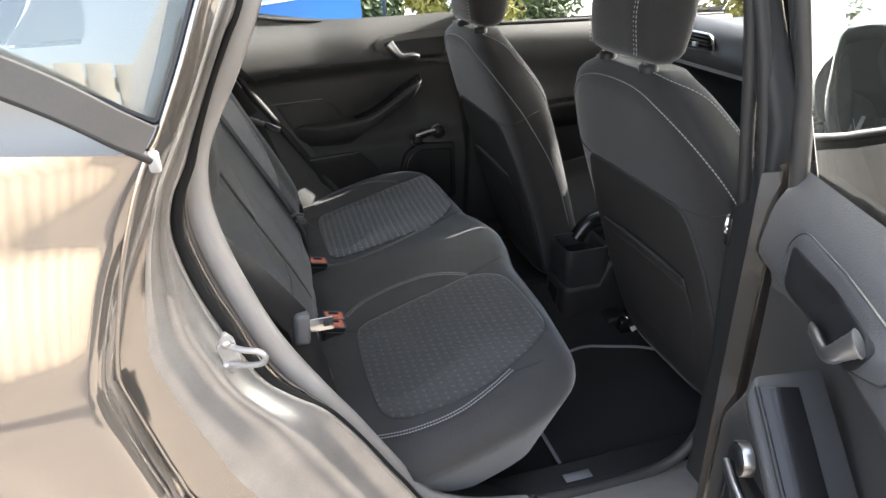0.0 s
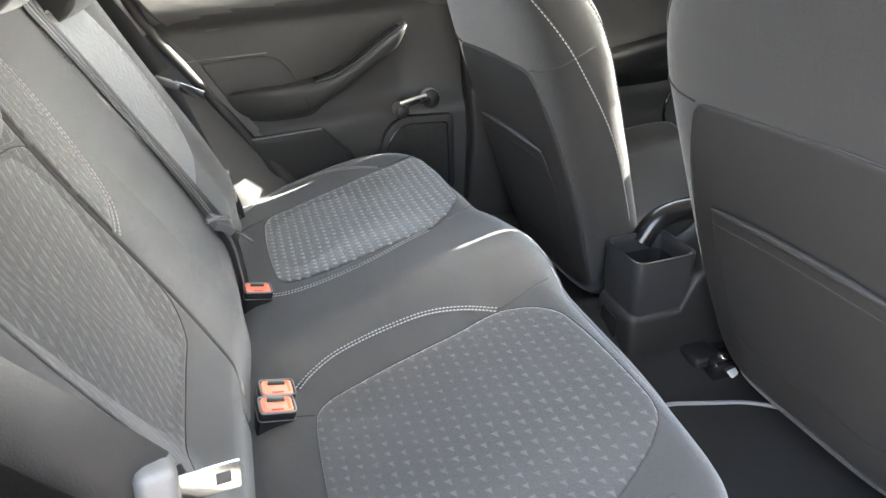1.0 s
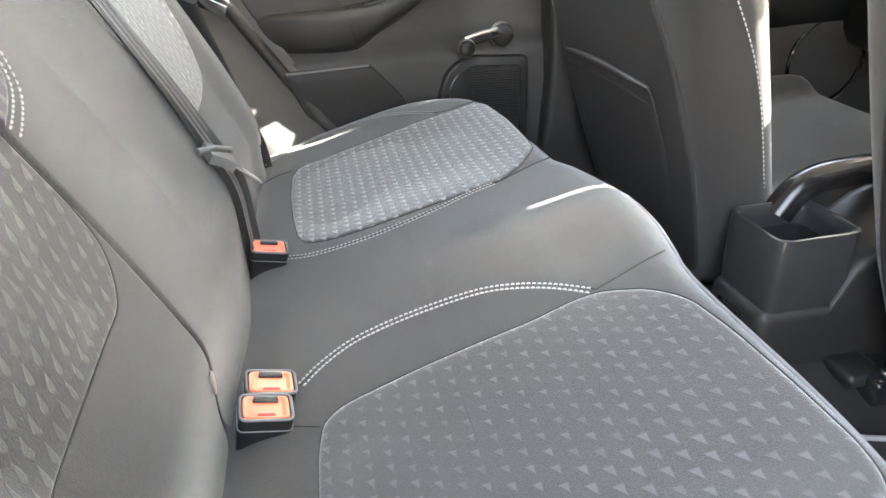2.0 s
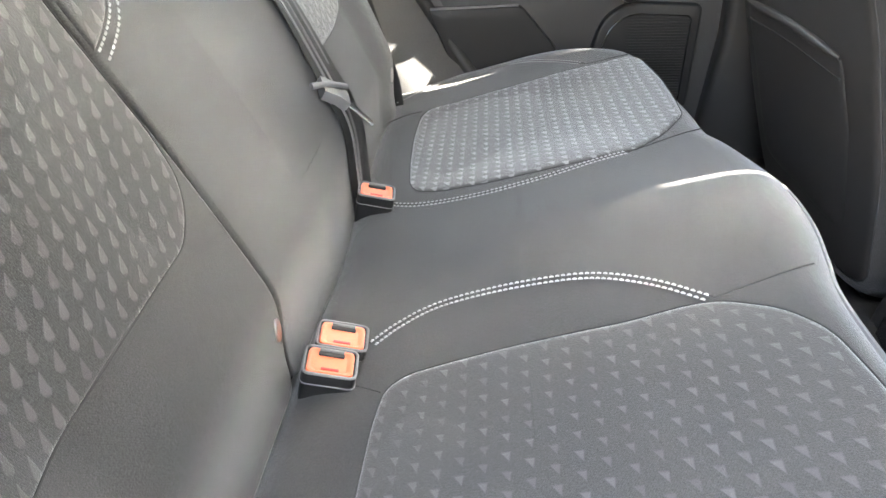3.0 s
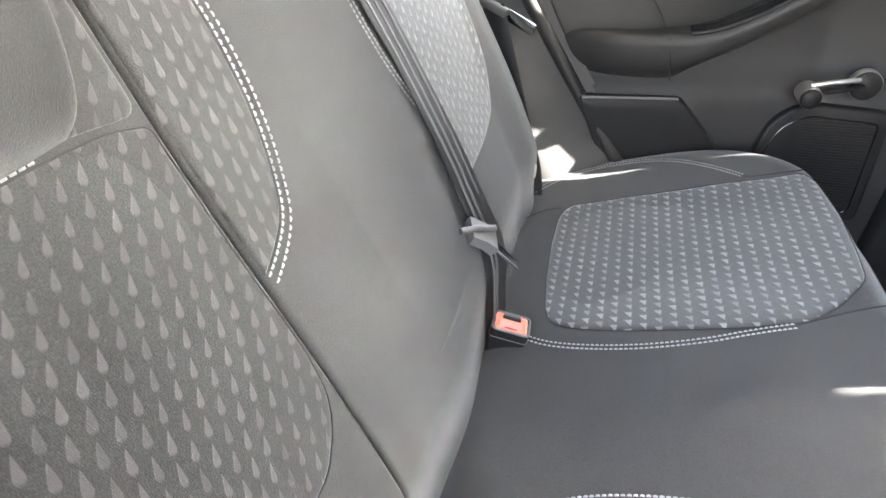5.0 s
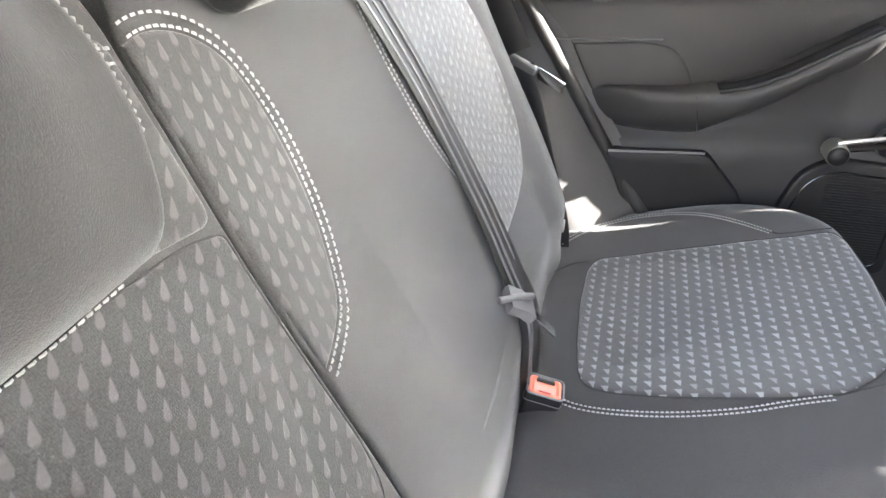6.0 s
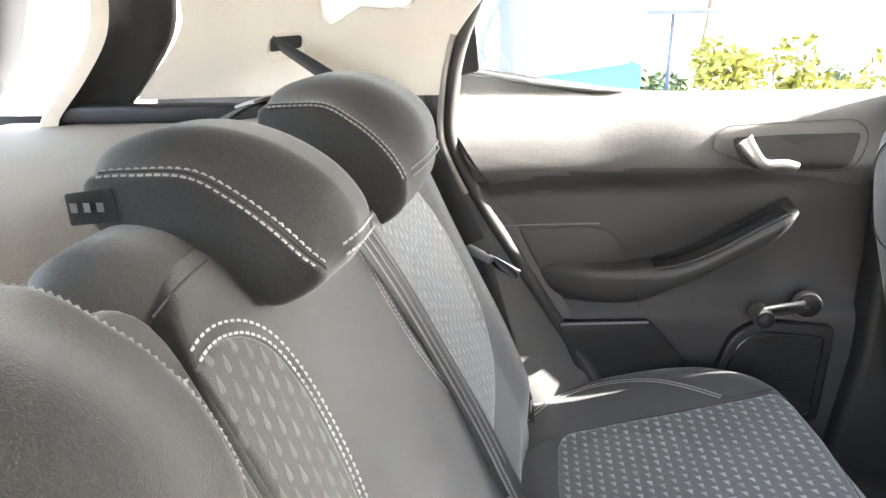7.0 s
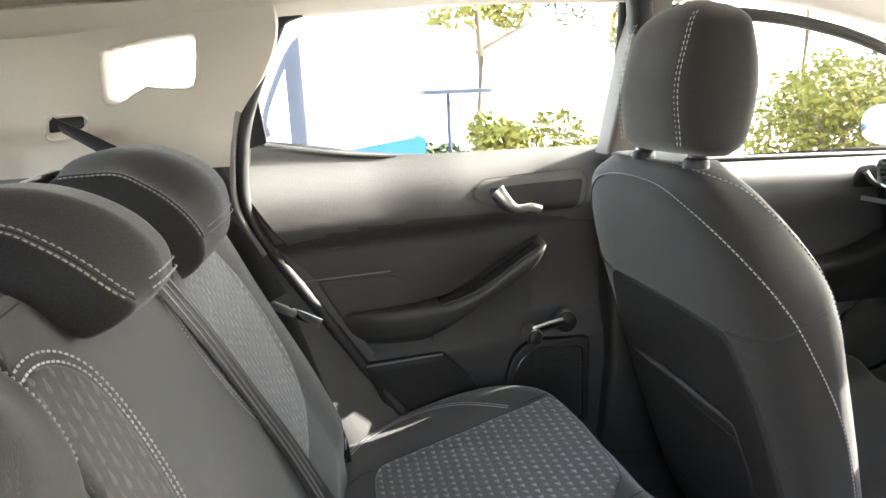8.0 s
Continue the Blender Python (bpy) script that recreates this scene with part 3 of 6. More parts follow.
def rear_trim(x, z):
    y = 0.625 - 0.10 * (z - 1.04) * 0.6
    y -= 0.06 * smooth(-0.28, -0.62, x)
    y += 0.020 * math.exp(-(((x + 0.11) / 0.14) ** 4) - (((z - 1.235) / 0.075) ** 4))
    y += 0.018 * math.exp(-(((x + 0.235) / 0.055) ** 2) - (((z - 1.165) / 0.035) ** 2))
    y -= 0.020 * smooth(1.30, 1.36, z)
    return y


quarter_o = rounded([(-0.196, 1.206), (-0.180, 1.196), (-0.128, 1.226), (-0.100, 1.220), (-0.045, 1.219), (-0.030, 1.312), (-0.10, 1.304), (-0.192, 1.284)], [0.012, 0.02, 0.03, 0.03, 0.02, 0.012, 0.03, 0.012])


def inside(o, u, v):
    k = False
    for (a, b), (c, d) in zip(o, o[1:] + o[:1]):
        if (b > v) != (d > v) and u < (c - a) * (v - b) / (d - b) + a:
            k = not k
    return k


rows = []
for i in range(141):
    f = i / 140
    row = []
    for j in range(66):
        z = 1.078 + 0.282 * j / 65
        edge = 0.002 + 0.105 * smooth(1.06, 1.33, z) - 0.012 * bell(z, 1.16, 0.06)
        tail = -0.425 - 0.115 * smooth(1.22, 1.03, z)
        x = tail + (edge - tail) * f
        row.append(Vector((x, rear_trim(x, z), z)))
    rows.append(row)
rows.append([p + Vector((0.004, 0.02, 0)) for p in rows[-1]])
rows_trim = rows
bm = loft(rows, closed=False, cap=False)
gone = []
for f in bm.faces:
    m = f.calc_center_median()
    if inside(quarter_o, m.x, m.z):
        gone.append(f)
bmesh.ops.delete(bm, geom=gone, context="FACES")
part("panel", bm, pillar_plastic, pillar_rear)
qd = dense(quarter_o, 0.008)
qc = (-0.112, 1.254)


def q_ring(k, d):
    return [Vector((qc[0] + (u - qc[0]) * k, rear_trim(u, v) + d, qc[1] + (v - qc[1]) * k)) for u, v in qd]


part("window_reveal", loft([q_ring(1.10, -0.001), q_ring(1.05, -0.0035), q_ring(1.0, -0.0015), q_ring(0.96, 0.010), q_ring(0.93, 0.05), q_ring(0.92, 0.085)], cap=False), pillar_plastic, pillar_rear, "cream reveal of the small side window")
far_q = tagged(part("side_window", slab(qd, lambda u, v, h: Vector((u, 0.69 - 0.1 * (v - 1.2) + h, v)), 0.004, 0.0005, 1), pane), "small fixed side window in the rear pillar", "window", kind="structure")
far_q.visible_shadow = False
part("slot", slab(rounded([(-0.292, 1.152), (-0.240, 1.158), (-0.238, 1.179), (-0.288, 1.176)], 0.006), lambda u, v, h: Vector((u, rear_trim(u, v) - h + 0.002, v)), 0.005, 0.002), seam_mat, pillar_rear, "dark belt slot")
part("slot_bezel", tube([Vector((u, rear_trim(u, v) - 0.001, v)) for u, v in dense(rounded([(-0.299, 1.137), (-0.238, 1.145), (-0.232, 1.183), (-0.292, 1.180)], 0.017), 0.006)], 0.0026, 8, closed=True), pillar_plastic, pillar_rear)
body_edge = spline([(0.112, 0.632, 1.33), (0.062, 0.632, 1.225), (0.034, 0.632, 1.15), (0.022, 0.632, 1.085), (0.018, 0.630, 1.02), (0.030, 0.628, 0.970), (0.066, 0.624, 0.90), (0.136, 0.618, 0.79), (0.222, 0.612, 0.655), (0.285, 0.606, 0.56), (0.36, 0.60, 0.45)], 50)
far_seal = tagged(part("door_seal", tube(body_edge, 0.012, 10, up=(0, 1, 0)), rubber), "black weatherstrip round the closed far door", "door seal")
part("pale_lip", tube([p + Vector((-0.016, -0.008, 0)) for p in body_edge[8:30]], 0.0055, 8, up=(0, 1, 0)), rubber_grey, far_seal, "pale grey lip")

# wheel-housing trim below it
rows = []
for i in range(31):
    f = i / 30
    row = []
    for p in body_edge[14:]:
        x = p.x + 0.035 * smooth(1.0, 0.90, p.z) - 0.54 * f
        y = p.y + 0.012 * (1 - f) - 0.078 * smooth(-0.02, 0.34, f) * smooth(0.90, 0.62, p.z)
        row.append(Vector((x, y, p.z)))
    rows.append(row)
tagged(strip(rows, "wheel_housing_trim", plastic_soft), "dark grey wheel-housing trim panel beside the rear seat", "side trim", kind="structure")

tagged(part("body_inner_side", loft([[Vector((x, 0.738, z)) for x in (-0.7, 0.0, 0.4, 0.82)] for z in (0.3, 0.7, 1.05)], closed=False, cap=False), rubber), "dark inner body side behind the trim", "body side", kind="structure")
# parcel shelf, luggage space walls, tailgate
shelf = thing("parcel_shelf", "felt-covered parcel shelf behind the rear seat", "parcel shelf")
rows = [[Vector((-0.140 - 0.62 * i / 20, y, 1.056 - 0.010 * i / 20 + 0.012 * bell(i / 20, 0.15, 0.12) - 0.006 * abs(y) / 0.55)) for y in [-0.56 + 1.12 * j / 24 for j in range(25)]] for i in range(21)]
part("board", loft(rows + [[p + Vector((0, 0, -0.022)) for p in r] for r in rows[::-1]], closed=False, cap=False), shelf_mat, shelf)
part("front_edge", tube([(-0.140, y, 1.053) for y in (-0.55, 0, 0.55)], 0.005, 8), shelf_mat, shelf)
part("side_rest", box((0.48, 0.05, 0.03), (-0.42, 0.545, 1.060), 0.008), plastic, shelf, "black plastic shelf support")
rows, band = [], []
for p in spline([(-0.60, 0, 1.00), (-0.560, 0, 1.040), (-0.548, 0, 1.059), (-0.497, 0, 1.116), (-0.451, 0, 1.182), (-0.4345, 0, 1.246), (-0.438, 0, 1.299), (-0.470, 0, 1.339), (-0.54, 0, 1.375)], 44):
    tail, z = p.x, p.z
    y = rear_trim(tail, z)
    kz = 0.86
    rows.append([Vector((tail + a * kz, y + b, z)) for a, b in ((0.006, 0.006), (0.0, -0.006), (-0.02, -0.012), (-0.06, -0.022), (-0.085, -0.040), (-0.09, -0.055))])
    band.append([Vector((tail + a * kz, y + b, z)) for a, b in ((-0.09, -0.055), (-0.105, -0.062), (-0.118, -0.066), (-0.125, -0.060))])
surround = tagged(part("hatch_surround", loft(rows, closed=False, cap=False), plastic), "black plastic surround of the rear opening", "hatch surround", kind="structure")
part("pale_return", loft(band, closed=False, cap=False), pillar_plastic, surround, "cream inner return")
hatch = thing("tailgate", "tailgate with black inner frame round its window", "tailgate")
hatch_o = rounded([(-0.50, 1.10), (0.50, 1.10), (0.40, 1.36), (-0.40, 1.36)], 0.09, 8)


def hatch3(u, v, h=0.0):
    return Vector((-0.80 + (v - 1.10) * 0.85 + h * 0.7 - 0.10 * (1 - (u / 0.6) ** 2), u, v - h * 0.3))


hp = dense(hatch_o, 0.03)
rings = []
for k, h in ((1.32, -0.02), (1.26, 0.02), (1.12, 0.035), (1.03, 0.03), (1.0, 0.0)):
    rings.append([hatch3(u * k, 1.23 + (v - 1.23) * (1 + (k - 1) * 1.25), h) for u, v in hp])
part("inner_frame", loft(rings, cap=False), plastic, hatch, "black plastic surround")
part("window_pane", slab(hp, lambda u, v, h: hatch3(u, v, h), 0.004, 0.001, 1), pane, hatch).visible_shadow = False
part("red_edge", tube([hatch3(u * 0.97, 1.23 + (v - 1.23) * 0.95, 0.006) for u, v in hp], 0.002, 6, closed=True), red_print, hatch, "thin red edge line")
tagged(part("boot_wall", loft([[Vector((-0.92, y, z)) for y in (-0.7, 0, 0.7)] for z in (0.3, 0.7, 1.03)], closed=False, cap=False), carpet), "black carpeted luggage-space wall", "boot wall", kind="structure")
tagged(part("boot_side", loft([[Vector((x, -0.60, z)) for x in (-0.92, -0.4, -0.02)] for z in (0.3, 0.7, 1.04)], closed=False, cap=False), carpet), "black carpeted luggage-space side", "boot wall", kind="structure")
tagged(part("boot_side", loft([[Vector((x, 0.66, z)) for x in (-0.92, -0.4, 0.0)] for z in (0.3, 0.7, 1.04)], closed=False, cap=False), carpet), "black carpeted luggage-space side", "boot wall", kind="structure")
near_trim = part("rear_pillar_trim", loft([[Vector((p.x, -p.y, p.z)) for p in r] for r in rows_trim], closed=False, cap=False), pillar_plastic)
bm = bmesh.new()
bm.from_mesh(near_trim.data)
bmesh.ops.delete(bm, geom=[f for f in bm.faces if inside(quarter_o, f.calc_center_median().x, f.calc_center_median().z)], context="FACES")
bm.to_mesh(near_trim.data)
bm.free()
tagged(near_trim, "cream inner trim of the rear pillar beside the doorway", "pillar trim", kind="structure")


# ---- rear doors ----
def rear_door(O, U, Nn, label):
    """A rear door in its own frame: u metres back from its hinges, z up, n metres into the cabin."""
    O, U, Nn = Vector(O), Vector(U).normalized(), Vector(Nn).normalized()
    d = thing("rear_door", label, "car door")

    def to(u, z, n=0.0):
        return O + U * u + Nn * n + Vector((0, 0, z))

    def back(z):
        # the trailing edge of the trim
        if z > 1.10:
            return 0.815 - 0.095 * (z - 1.10) / 0.22
        if z > 0.97:
            return 0.815 - 0.046 * smooth(1.07, 0.97, z)
        return 0.769 - 0.27 * (0.97 - z) / 0.41 - 0.02 * bell(z, 0.80, 0.1)

    def belt(u):
        return 1.074 + 0.045 * smooth(0.35, 0.80, u) ** 1.5

    def skin(u, f):
        zt = belt(u)
        z = 0.36 + (zt - 0.36) * f
        n = 0.0
        n += 0.016 * smooth(1.07, 0.955, z)
        n -= 0.055 * smooth(0.985, 1.095, z) ** 1.6
        n -= 0.028 * smooth(0.955, 0.905, z - 0.02 * (0.4 - u))
        n += 0.026 * smooth(0.72, 0.66, z)
        # the door bends inwards towards the tail, and its face looks slightly up
        n += 0.13 * (max(u, 0.20) - 0.44) * (1 - 0.7 * smooth(0.99, 1.07, z)) - 0.14 * (min(z, 1.0) - 0.83) * smooth(0.35, 0.55, u) * smooth(0.70, 0.80, z)
        # the scooped hollow ahead of the armrest
        n -= 0.016 * math.exp(-(((u - 0.22) / 0.14) ** 2) - (((z - 0.78) / 0.10) ** 2))
        return z, n
    rows = []
    for i in range(65):
        f = i / 64
        row = []
        for j in range(49):
            w = j / 48
            z0 = 0.36 + (belt(0.4) - 0.36) * w
            u = 0.012 + (back(z0) - 0.012) * f
            z, n = skin(u, w)
            row.append(to(u, z, n))
        rows.append(row)
    rows.append([p - Nn * 0.04 for p in rows[-1]])
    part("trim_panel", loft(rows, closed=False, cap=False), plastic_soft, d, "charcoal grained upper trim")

    def on(u, z):
        f = (z - 0.36) / (belt(u) - 0.36)
        return skin(u, f)[1]

    # lower field of the trim, toned darker for the shade under its soft shoulder line
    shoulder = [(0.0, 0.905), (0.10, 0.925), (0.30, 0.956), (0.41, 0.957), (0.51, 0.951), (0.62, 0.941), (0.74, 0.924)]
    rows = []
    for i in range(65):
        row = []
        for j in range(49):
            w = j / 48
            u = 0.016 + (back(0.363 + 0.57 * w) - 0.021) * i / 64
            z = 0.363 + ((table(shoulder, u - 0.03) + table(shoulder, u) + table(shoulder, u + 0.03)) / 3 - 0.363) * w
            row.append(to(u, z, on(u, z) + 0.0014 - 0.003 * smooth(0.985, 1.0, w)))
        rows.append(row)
    part("lower_field", loft(rows, closed=False, cap=False), plastic_field, d, "lower trim field, its shade put into the colour")
    # padded elbow panel, armrest and grip
    ins = dense(rounded([(0.66, 0.838), (0.54, 0.843), (0.495, 0.834), (0.470, 0.805), (0.452, 0.765), (0.62, 0.760)], [0.006, 0.02, 0.03, 0.02, 0.01, 0.01]), 0.01)
    part("elbow_panel", slab(ins, lambda u, v, h: to(u, v, on(u, v) + h - 0.002), 0.006, 0.004), plastic_field, d, "smooth dark elbow panel")
    path = spline([(0.665, 0.738), (0.56, 0.738), (0.47, 0.739), (0.41, 0.750), (0.34, 0.782), (0.27, 0.826), (0.205, 0.866)], 48)
    rings = []
    for i, p in enumerate(path):
        f = i / 47
        depth = 0.012 + 0.040 * smooth(0.0, 0.24, f) + 0.010 * smooth(0.3, 0.6, f) - 0.006 * smooth(0.92, 1.0, f)
        high = 0.078 - 0.014 * smooth(0.36, 0.60, f) - 0.004 * smooth(0.9, 1.0, f)
        e = 1.0 - 0.35 * smooth(0.03, 0.0, f) - 0.22 * smooth(0.97, 1.0, f)
        n0 = -0.030
        sec = rounded([(n0, high * 0.46), (n0 + (depth + 0.030) * e, high * 0.44 * e), (n0 + (depth + 0.024) * e, -high * 0.30 * e), (n0 + 0.012, -high * 0.75)], [0.002, 0.016, 0.026, 0.004], 5)
        tilt = smooth(0.42, 0.62, f) * 0.45
        rings.append([to(p[0] - b * tilt, p[1] + b, a) for a, b in sec])
    arm = part("armrest", loft(rings), plastic_field, d, "dark padded armrest rising to a pull grip")
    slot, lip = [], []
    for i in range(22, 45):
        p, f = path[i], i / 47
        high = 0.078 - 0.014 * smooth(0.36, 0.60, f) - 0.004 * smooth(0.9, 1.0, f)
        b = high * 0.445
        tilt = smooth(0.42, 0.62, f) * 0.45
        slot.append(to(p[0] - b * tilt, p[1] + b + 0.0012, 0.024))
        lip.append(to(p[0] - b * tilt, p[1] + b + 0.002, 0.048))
    # A black band on the surface paints the shade of the grip's hollow.
    part("grip_recess_shade", ribbon(slot, Nn, 0.046, 0.003), plastic_gloss, arm, "black band painting the shade of the grip's hollow")
    part("recess_lip", tube(lip, 0.0028, 8), plastic_mid, arm)
    part("joint_line", tube([to(0.452 - 0.012 * k, 0.772 - 0.070 * k, 0.0505 - 0.02 * max(0, k - 0.6)) for k in [i / 10 for i in range(11)]], 0.0012, 6), seam_mat, arm)
    # map pocket, low at the rear
    pk = dense(rounded([(0.585, 0.668), (0.415, 0.666), (0.350, 0.592), (0.30, 0.50), (0.52, 0.50)], [0.008, 0.012, 0.02, 0.01, 0.01]), 0.015)
    pocket = part("map_pocket", slab(pk, lambda u, v, h: to(u, v, on(u, v) - 0.004 + h), 0.026, 0.004), plastic, d, "black moulded door pocket")
    part("pocket_lip", tube([to(u, 0.668, on(u, 0.668) + 0.022) for u in (0.58, 0.50, 0.42)], 0.0025, 6), plastic_grey, pocket)
    # Paler tube paints the bright highlight along the elbow panel's top edge.
    part("edge_highlight", tube([to(u, 0.846 - 0.02 * abs(u - 0.56) ** 1.5, on(u, 0.846) + 0.0015) for u in (0.695, 0.66, 0.62, 0.58, 0.54, 0.515)], 0.0016, 6), plastic_grey, d, "pale raised line painting the edge's highlight")
    # loudspeaker
    so = dense(rounded([(0.080, 0.655), (0.215, 0.663), (0.262, 0.635), (0.285, 0.56), (0.285, 0.45), (0.080, 0.45)], [0.012, 0.03, 0.05, 0.03, 0.02, 0.02]), 0.012)
    sp = part("speaker_grille", slab(so, lambda u, v, h: to(u, v, on(u, v) - 0.004 + h), 0.022, 0.006, 4), plastic, d, "black speaker grille with fine ribs")
    si = [(0.18 + (u - 0.18) * 0.82, 0.55 + (v - 0.55) * 0.82) for u, v in so]
    bm = bmesh.new()
    for k in range(34):
        z = 0.465 + 0.172 * k / 33
        us = [u for (u, v), (u2, v2) in zip(si, si[1:] + si[:1]) if (v - z) * (v2 - z) <= 0]
        if len(us) >= 2:
            a, b = to(min(us) + 0.004, z, on(0.18, z) + 0.0185), to(max(us) - 0.004, z, on(0.18, z) + 0.0185)
            w = Vector((0, 0, 0.0011))
            vs = [bm.verts.new(q) for q in (a + w, b + w, b - w, a - w, a + Nn * 0.0016, b + Nn * 0.0016)]
            for fc in ((0, 1, 5, 4), (4, 5, 2, 3)):
                bm.faces.new([vs[x] for x in fc])
    tagged(part("rib", bm, plastic, sp), kind="stuff")
    part("grille_rim", tube([to(u, v, on(u, v) + 0.018) for u, v in si], 0.0014, 6, closed=True), plastic_gloss, sp)
    # window winder
    wind = part("window_winder", tube([to(0.150, 0.706, 0.030), to(0.168, 0.704, 0.034), to(0.205, 0.697, 0.034), to(0.222, 0.692, 0.032)], 0.0085, 10, flat=0.5), plastic, d, "window winder with bright arm")
    sidev = Vector((0, 0, 1)).cross(Nn).normalized()
    R = Matrix((sidev, Vector((0, 0, 1)), Nn)).transposed().to_4x4()
    part("hub", disc(0.023, 0.020, Matrix.Translation(to(0.142, 0.703, 0.0)) @ R, 28, 0.005), plastic, wind)
    part("hub_ring", disc(0.0245, 0.016, Matrix.Translation(to(0.142, 0.703, 0.0)) @ R, 28, 0.003), satin, wind, "bright ring")
    part("arm_face", tube([to(0.160, 0.719, 0.038), to(0.195, 0.714, 0.040), to(0.226, 0.706, 0.037)], 0.0045, 8), satin, wind, "bright satin arm")
    part("knob_ring", disc(0.0175, 0.040, Matrix.Translation(to(0.225, 0.689, 0.012)) @ R, 24, 0.004), satin, wind)
    part("knob", disc(0.0155, 0.045, Matrix.Translation(to(0.225, 0.689, 0.012)) @ R, 24, 0.004), plastic, wind)
    # release handle in its bezel
    hz = dense(rounded([(0.345, 0.985), (0.322, 1.020), (0.100, 1.030), (0.080, 1.000), (0.100, 0.940), (0.250, 0.945)], [0.03, 0.02, 0.02, 0.02, 0.03, 0.04]), 0.015)
    bez = part("handle_bezel", slab(hz, lambda u, v, h: to(u, v, on(u, v) - 0.003 + h), 0.006, 0.004), plastic_soft, d, "charcoal handle pod")
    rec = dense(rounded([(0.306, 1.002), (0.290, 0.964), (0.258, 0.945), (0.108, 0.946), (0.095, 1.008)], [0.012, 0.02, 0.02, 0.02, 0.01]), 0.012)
    # A raised dark plate stands for the shade in the hollow behind the lever.
    part("handle_recess_shade", slab(rec, lambda u, v, h: to(u, v, on(u, v) + 0.0015 + h), 0.003, 0.001), plastic, bez, "dark plate painting the shaded hollow behind the lever")
    part("bezel_lip", tube([to(u, v, on(u, v) + 0.0025) for u, v in hz], 0.0010, 6, closed=True), plastic_field, bez)
    lev = spline([(0.288, 0.998), (0.278, 0.985), (0.262, 0.966), (0.245, 0.957), (0.215, 0.957), (0.192, 0.950)], 24)
    wid = [0.0155, 0.0135, 0.0125, 0.0115, 0.0105, 0.0095, 0.009, 0.009, 0.009, 0.009, 0.009, 0.009]
    part("release_lever", tube([to(u, v, on(u, v) + 0.011 + 0.006 * math.sin(i / 23 * math.pi)) for i, (u, v) in enumerate([(p[0], p[1]) for p in lev])], [wid[min(11, i // 2)] for i in range(24)], 10, flat=0.45, up=tuple(Nn)), satin, bez, "satin silver release lever")
    # window frame, seals and pane
    wz = [(0.03, 1.062), (0.30, 1.064), (0.52, 1.075), (0.68, 1.098), (0.765, 1.115)]
    sill_pts = spline([(*p, 0) for p in wz], 24)
    part("window_seal", tube([to(p.x, p.y - 0.002, -0.066) for p in sill_pts], 0.006, 8), rubber, d, "black waist seal")
    fr = spline([(0.79, 1.04, 0), (0.775, 1.13, 0), (0.745, 1.22, 0), (0.705, 1.31, 0), (0.655, 1.346, 0), (0.50, 1.366, 0), (0.28, 1.380, 0), (0.0, 1.384, 0)], 50)
    tumble = lambda z: -0.066 + 0.28 * max(0, z - 1.06)
    part("window_frame", tube([to(p.x, p.y, tumble(p.y) + 0.004) for p in fr], 0.013, 8, up=tuple(Nn)), rubber, d, "black window frame")
    part("front_channel", tube([to(0.012, 1.05, -0.05), to(0.016, 1.2, tumble(1.2)), to(0.03, 1.38, tumble(1.38))], 0.012, 8), rubber, d)
    tri = rounded([(0.785, 1.10), (0.735, 1.112), (0.742, 1.20)], 0.008)
    part("corner_filler", slab(tri, lambda u, v, h: to(u, v, tumble(v) + 0.004 + h), 0.008, 0.002), plastic, d, "black corner filler")
    go = [(p.x, p.y - 0.006) for p in sill_pts] + [(p.x, p.y) for p in fr[8:]]
    gp = part("window_pane", slab(go, lambda u, v, h: to(u, v, tumble(v) - h), 0.004, 0.0005, 1), pane, d)
    gp.visible_shadow = False
    # outer skin and edge
    rows = []
    for k in range(9):
        z = 0.34 + 0.73 * k / 8
        rows.append([to(u, z, -0.085 - 0.03 * math.sin(k / 8 * math.pi)) for u in [-0.03 + (back(z) + 0.045) * j / 10 for j in range(11)]])
    part("outer_skin", loft(rows, closed=False, cap=False), paint, d, "grey-brown metallic outer panel")
    part("edge_band", loft([[to(u_, 0.34 + 0.73 * k / 8, n) for k in range(9)] for u_, n in ((-0.03, -0.10), (-0.03, -0.055), (-0.018, -0.035), (0.006, -0.03), (0.012, 0.0))], closed=False, cap=False), paint, d, "grey-brown painted hinge edge")
    part("rear_edge", loft([[to(back(z) + 0.012, z, n) for z in [0.36 + 0.70 * k / 12 for k in range(13)]] for n in (-0.10, -0.07, -0.03)], closed=False, cap=False), jamb_paint, d)
    part("edge_seal", tube([to(back(z) + 0.006, z, 0.002) for z in [0.38 + 0.72 * k / 20 for k in range(21)]], 0.010, 8), rubber, d, "black rubber edge seal")
    return d


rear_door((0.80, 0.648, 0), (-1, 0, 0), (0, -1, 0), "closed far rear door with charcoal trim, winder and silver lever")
rear_door((0.735, -0.745, -0.05), (-0.312, -0.950, 0), (-0.950, 0.312, 0), "rear door swung open, its charcoal trim facing the seat")


# ---- rear seat ----
CY = -0.027


def seat_z(x, y):
    z = 0.530 + 0.072 * smooth(0.16, 0.54, x) + 0.012 * smooth(0.5, 0.6, x)
    z += 0.008 * bell(y, CY, 0.10) * smooth(0.18, 0.4, x)
    z += 0.004 * smooth(0.47, 0.58, abs(y))
    for c in (0.30, -0.34):
        z -= 0.008 * math.exp(-(((y - c) / 0.13) ** 4) - (((x - 0.37) / 0.16) ** 4))
    return z


def on_seat(x, y, h=0.0):
    return Vector((x, y, seat_z(x, y) + h))


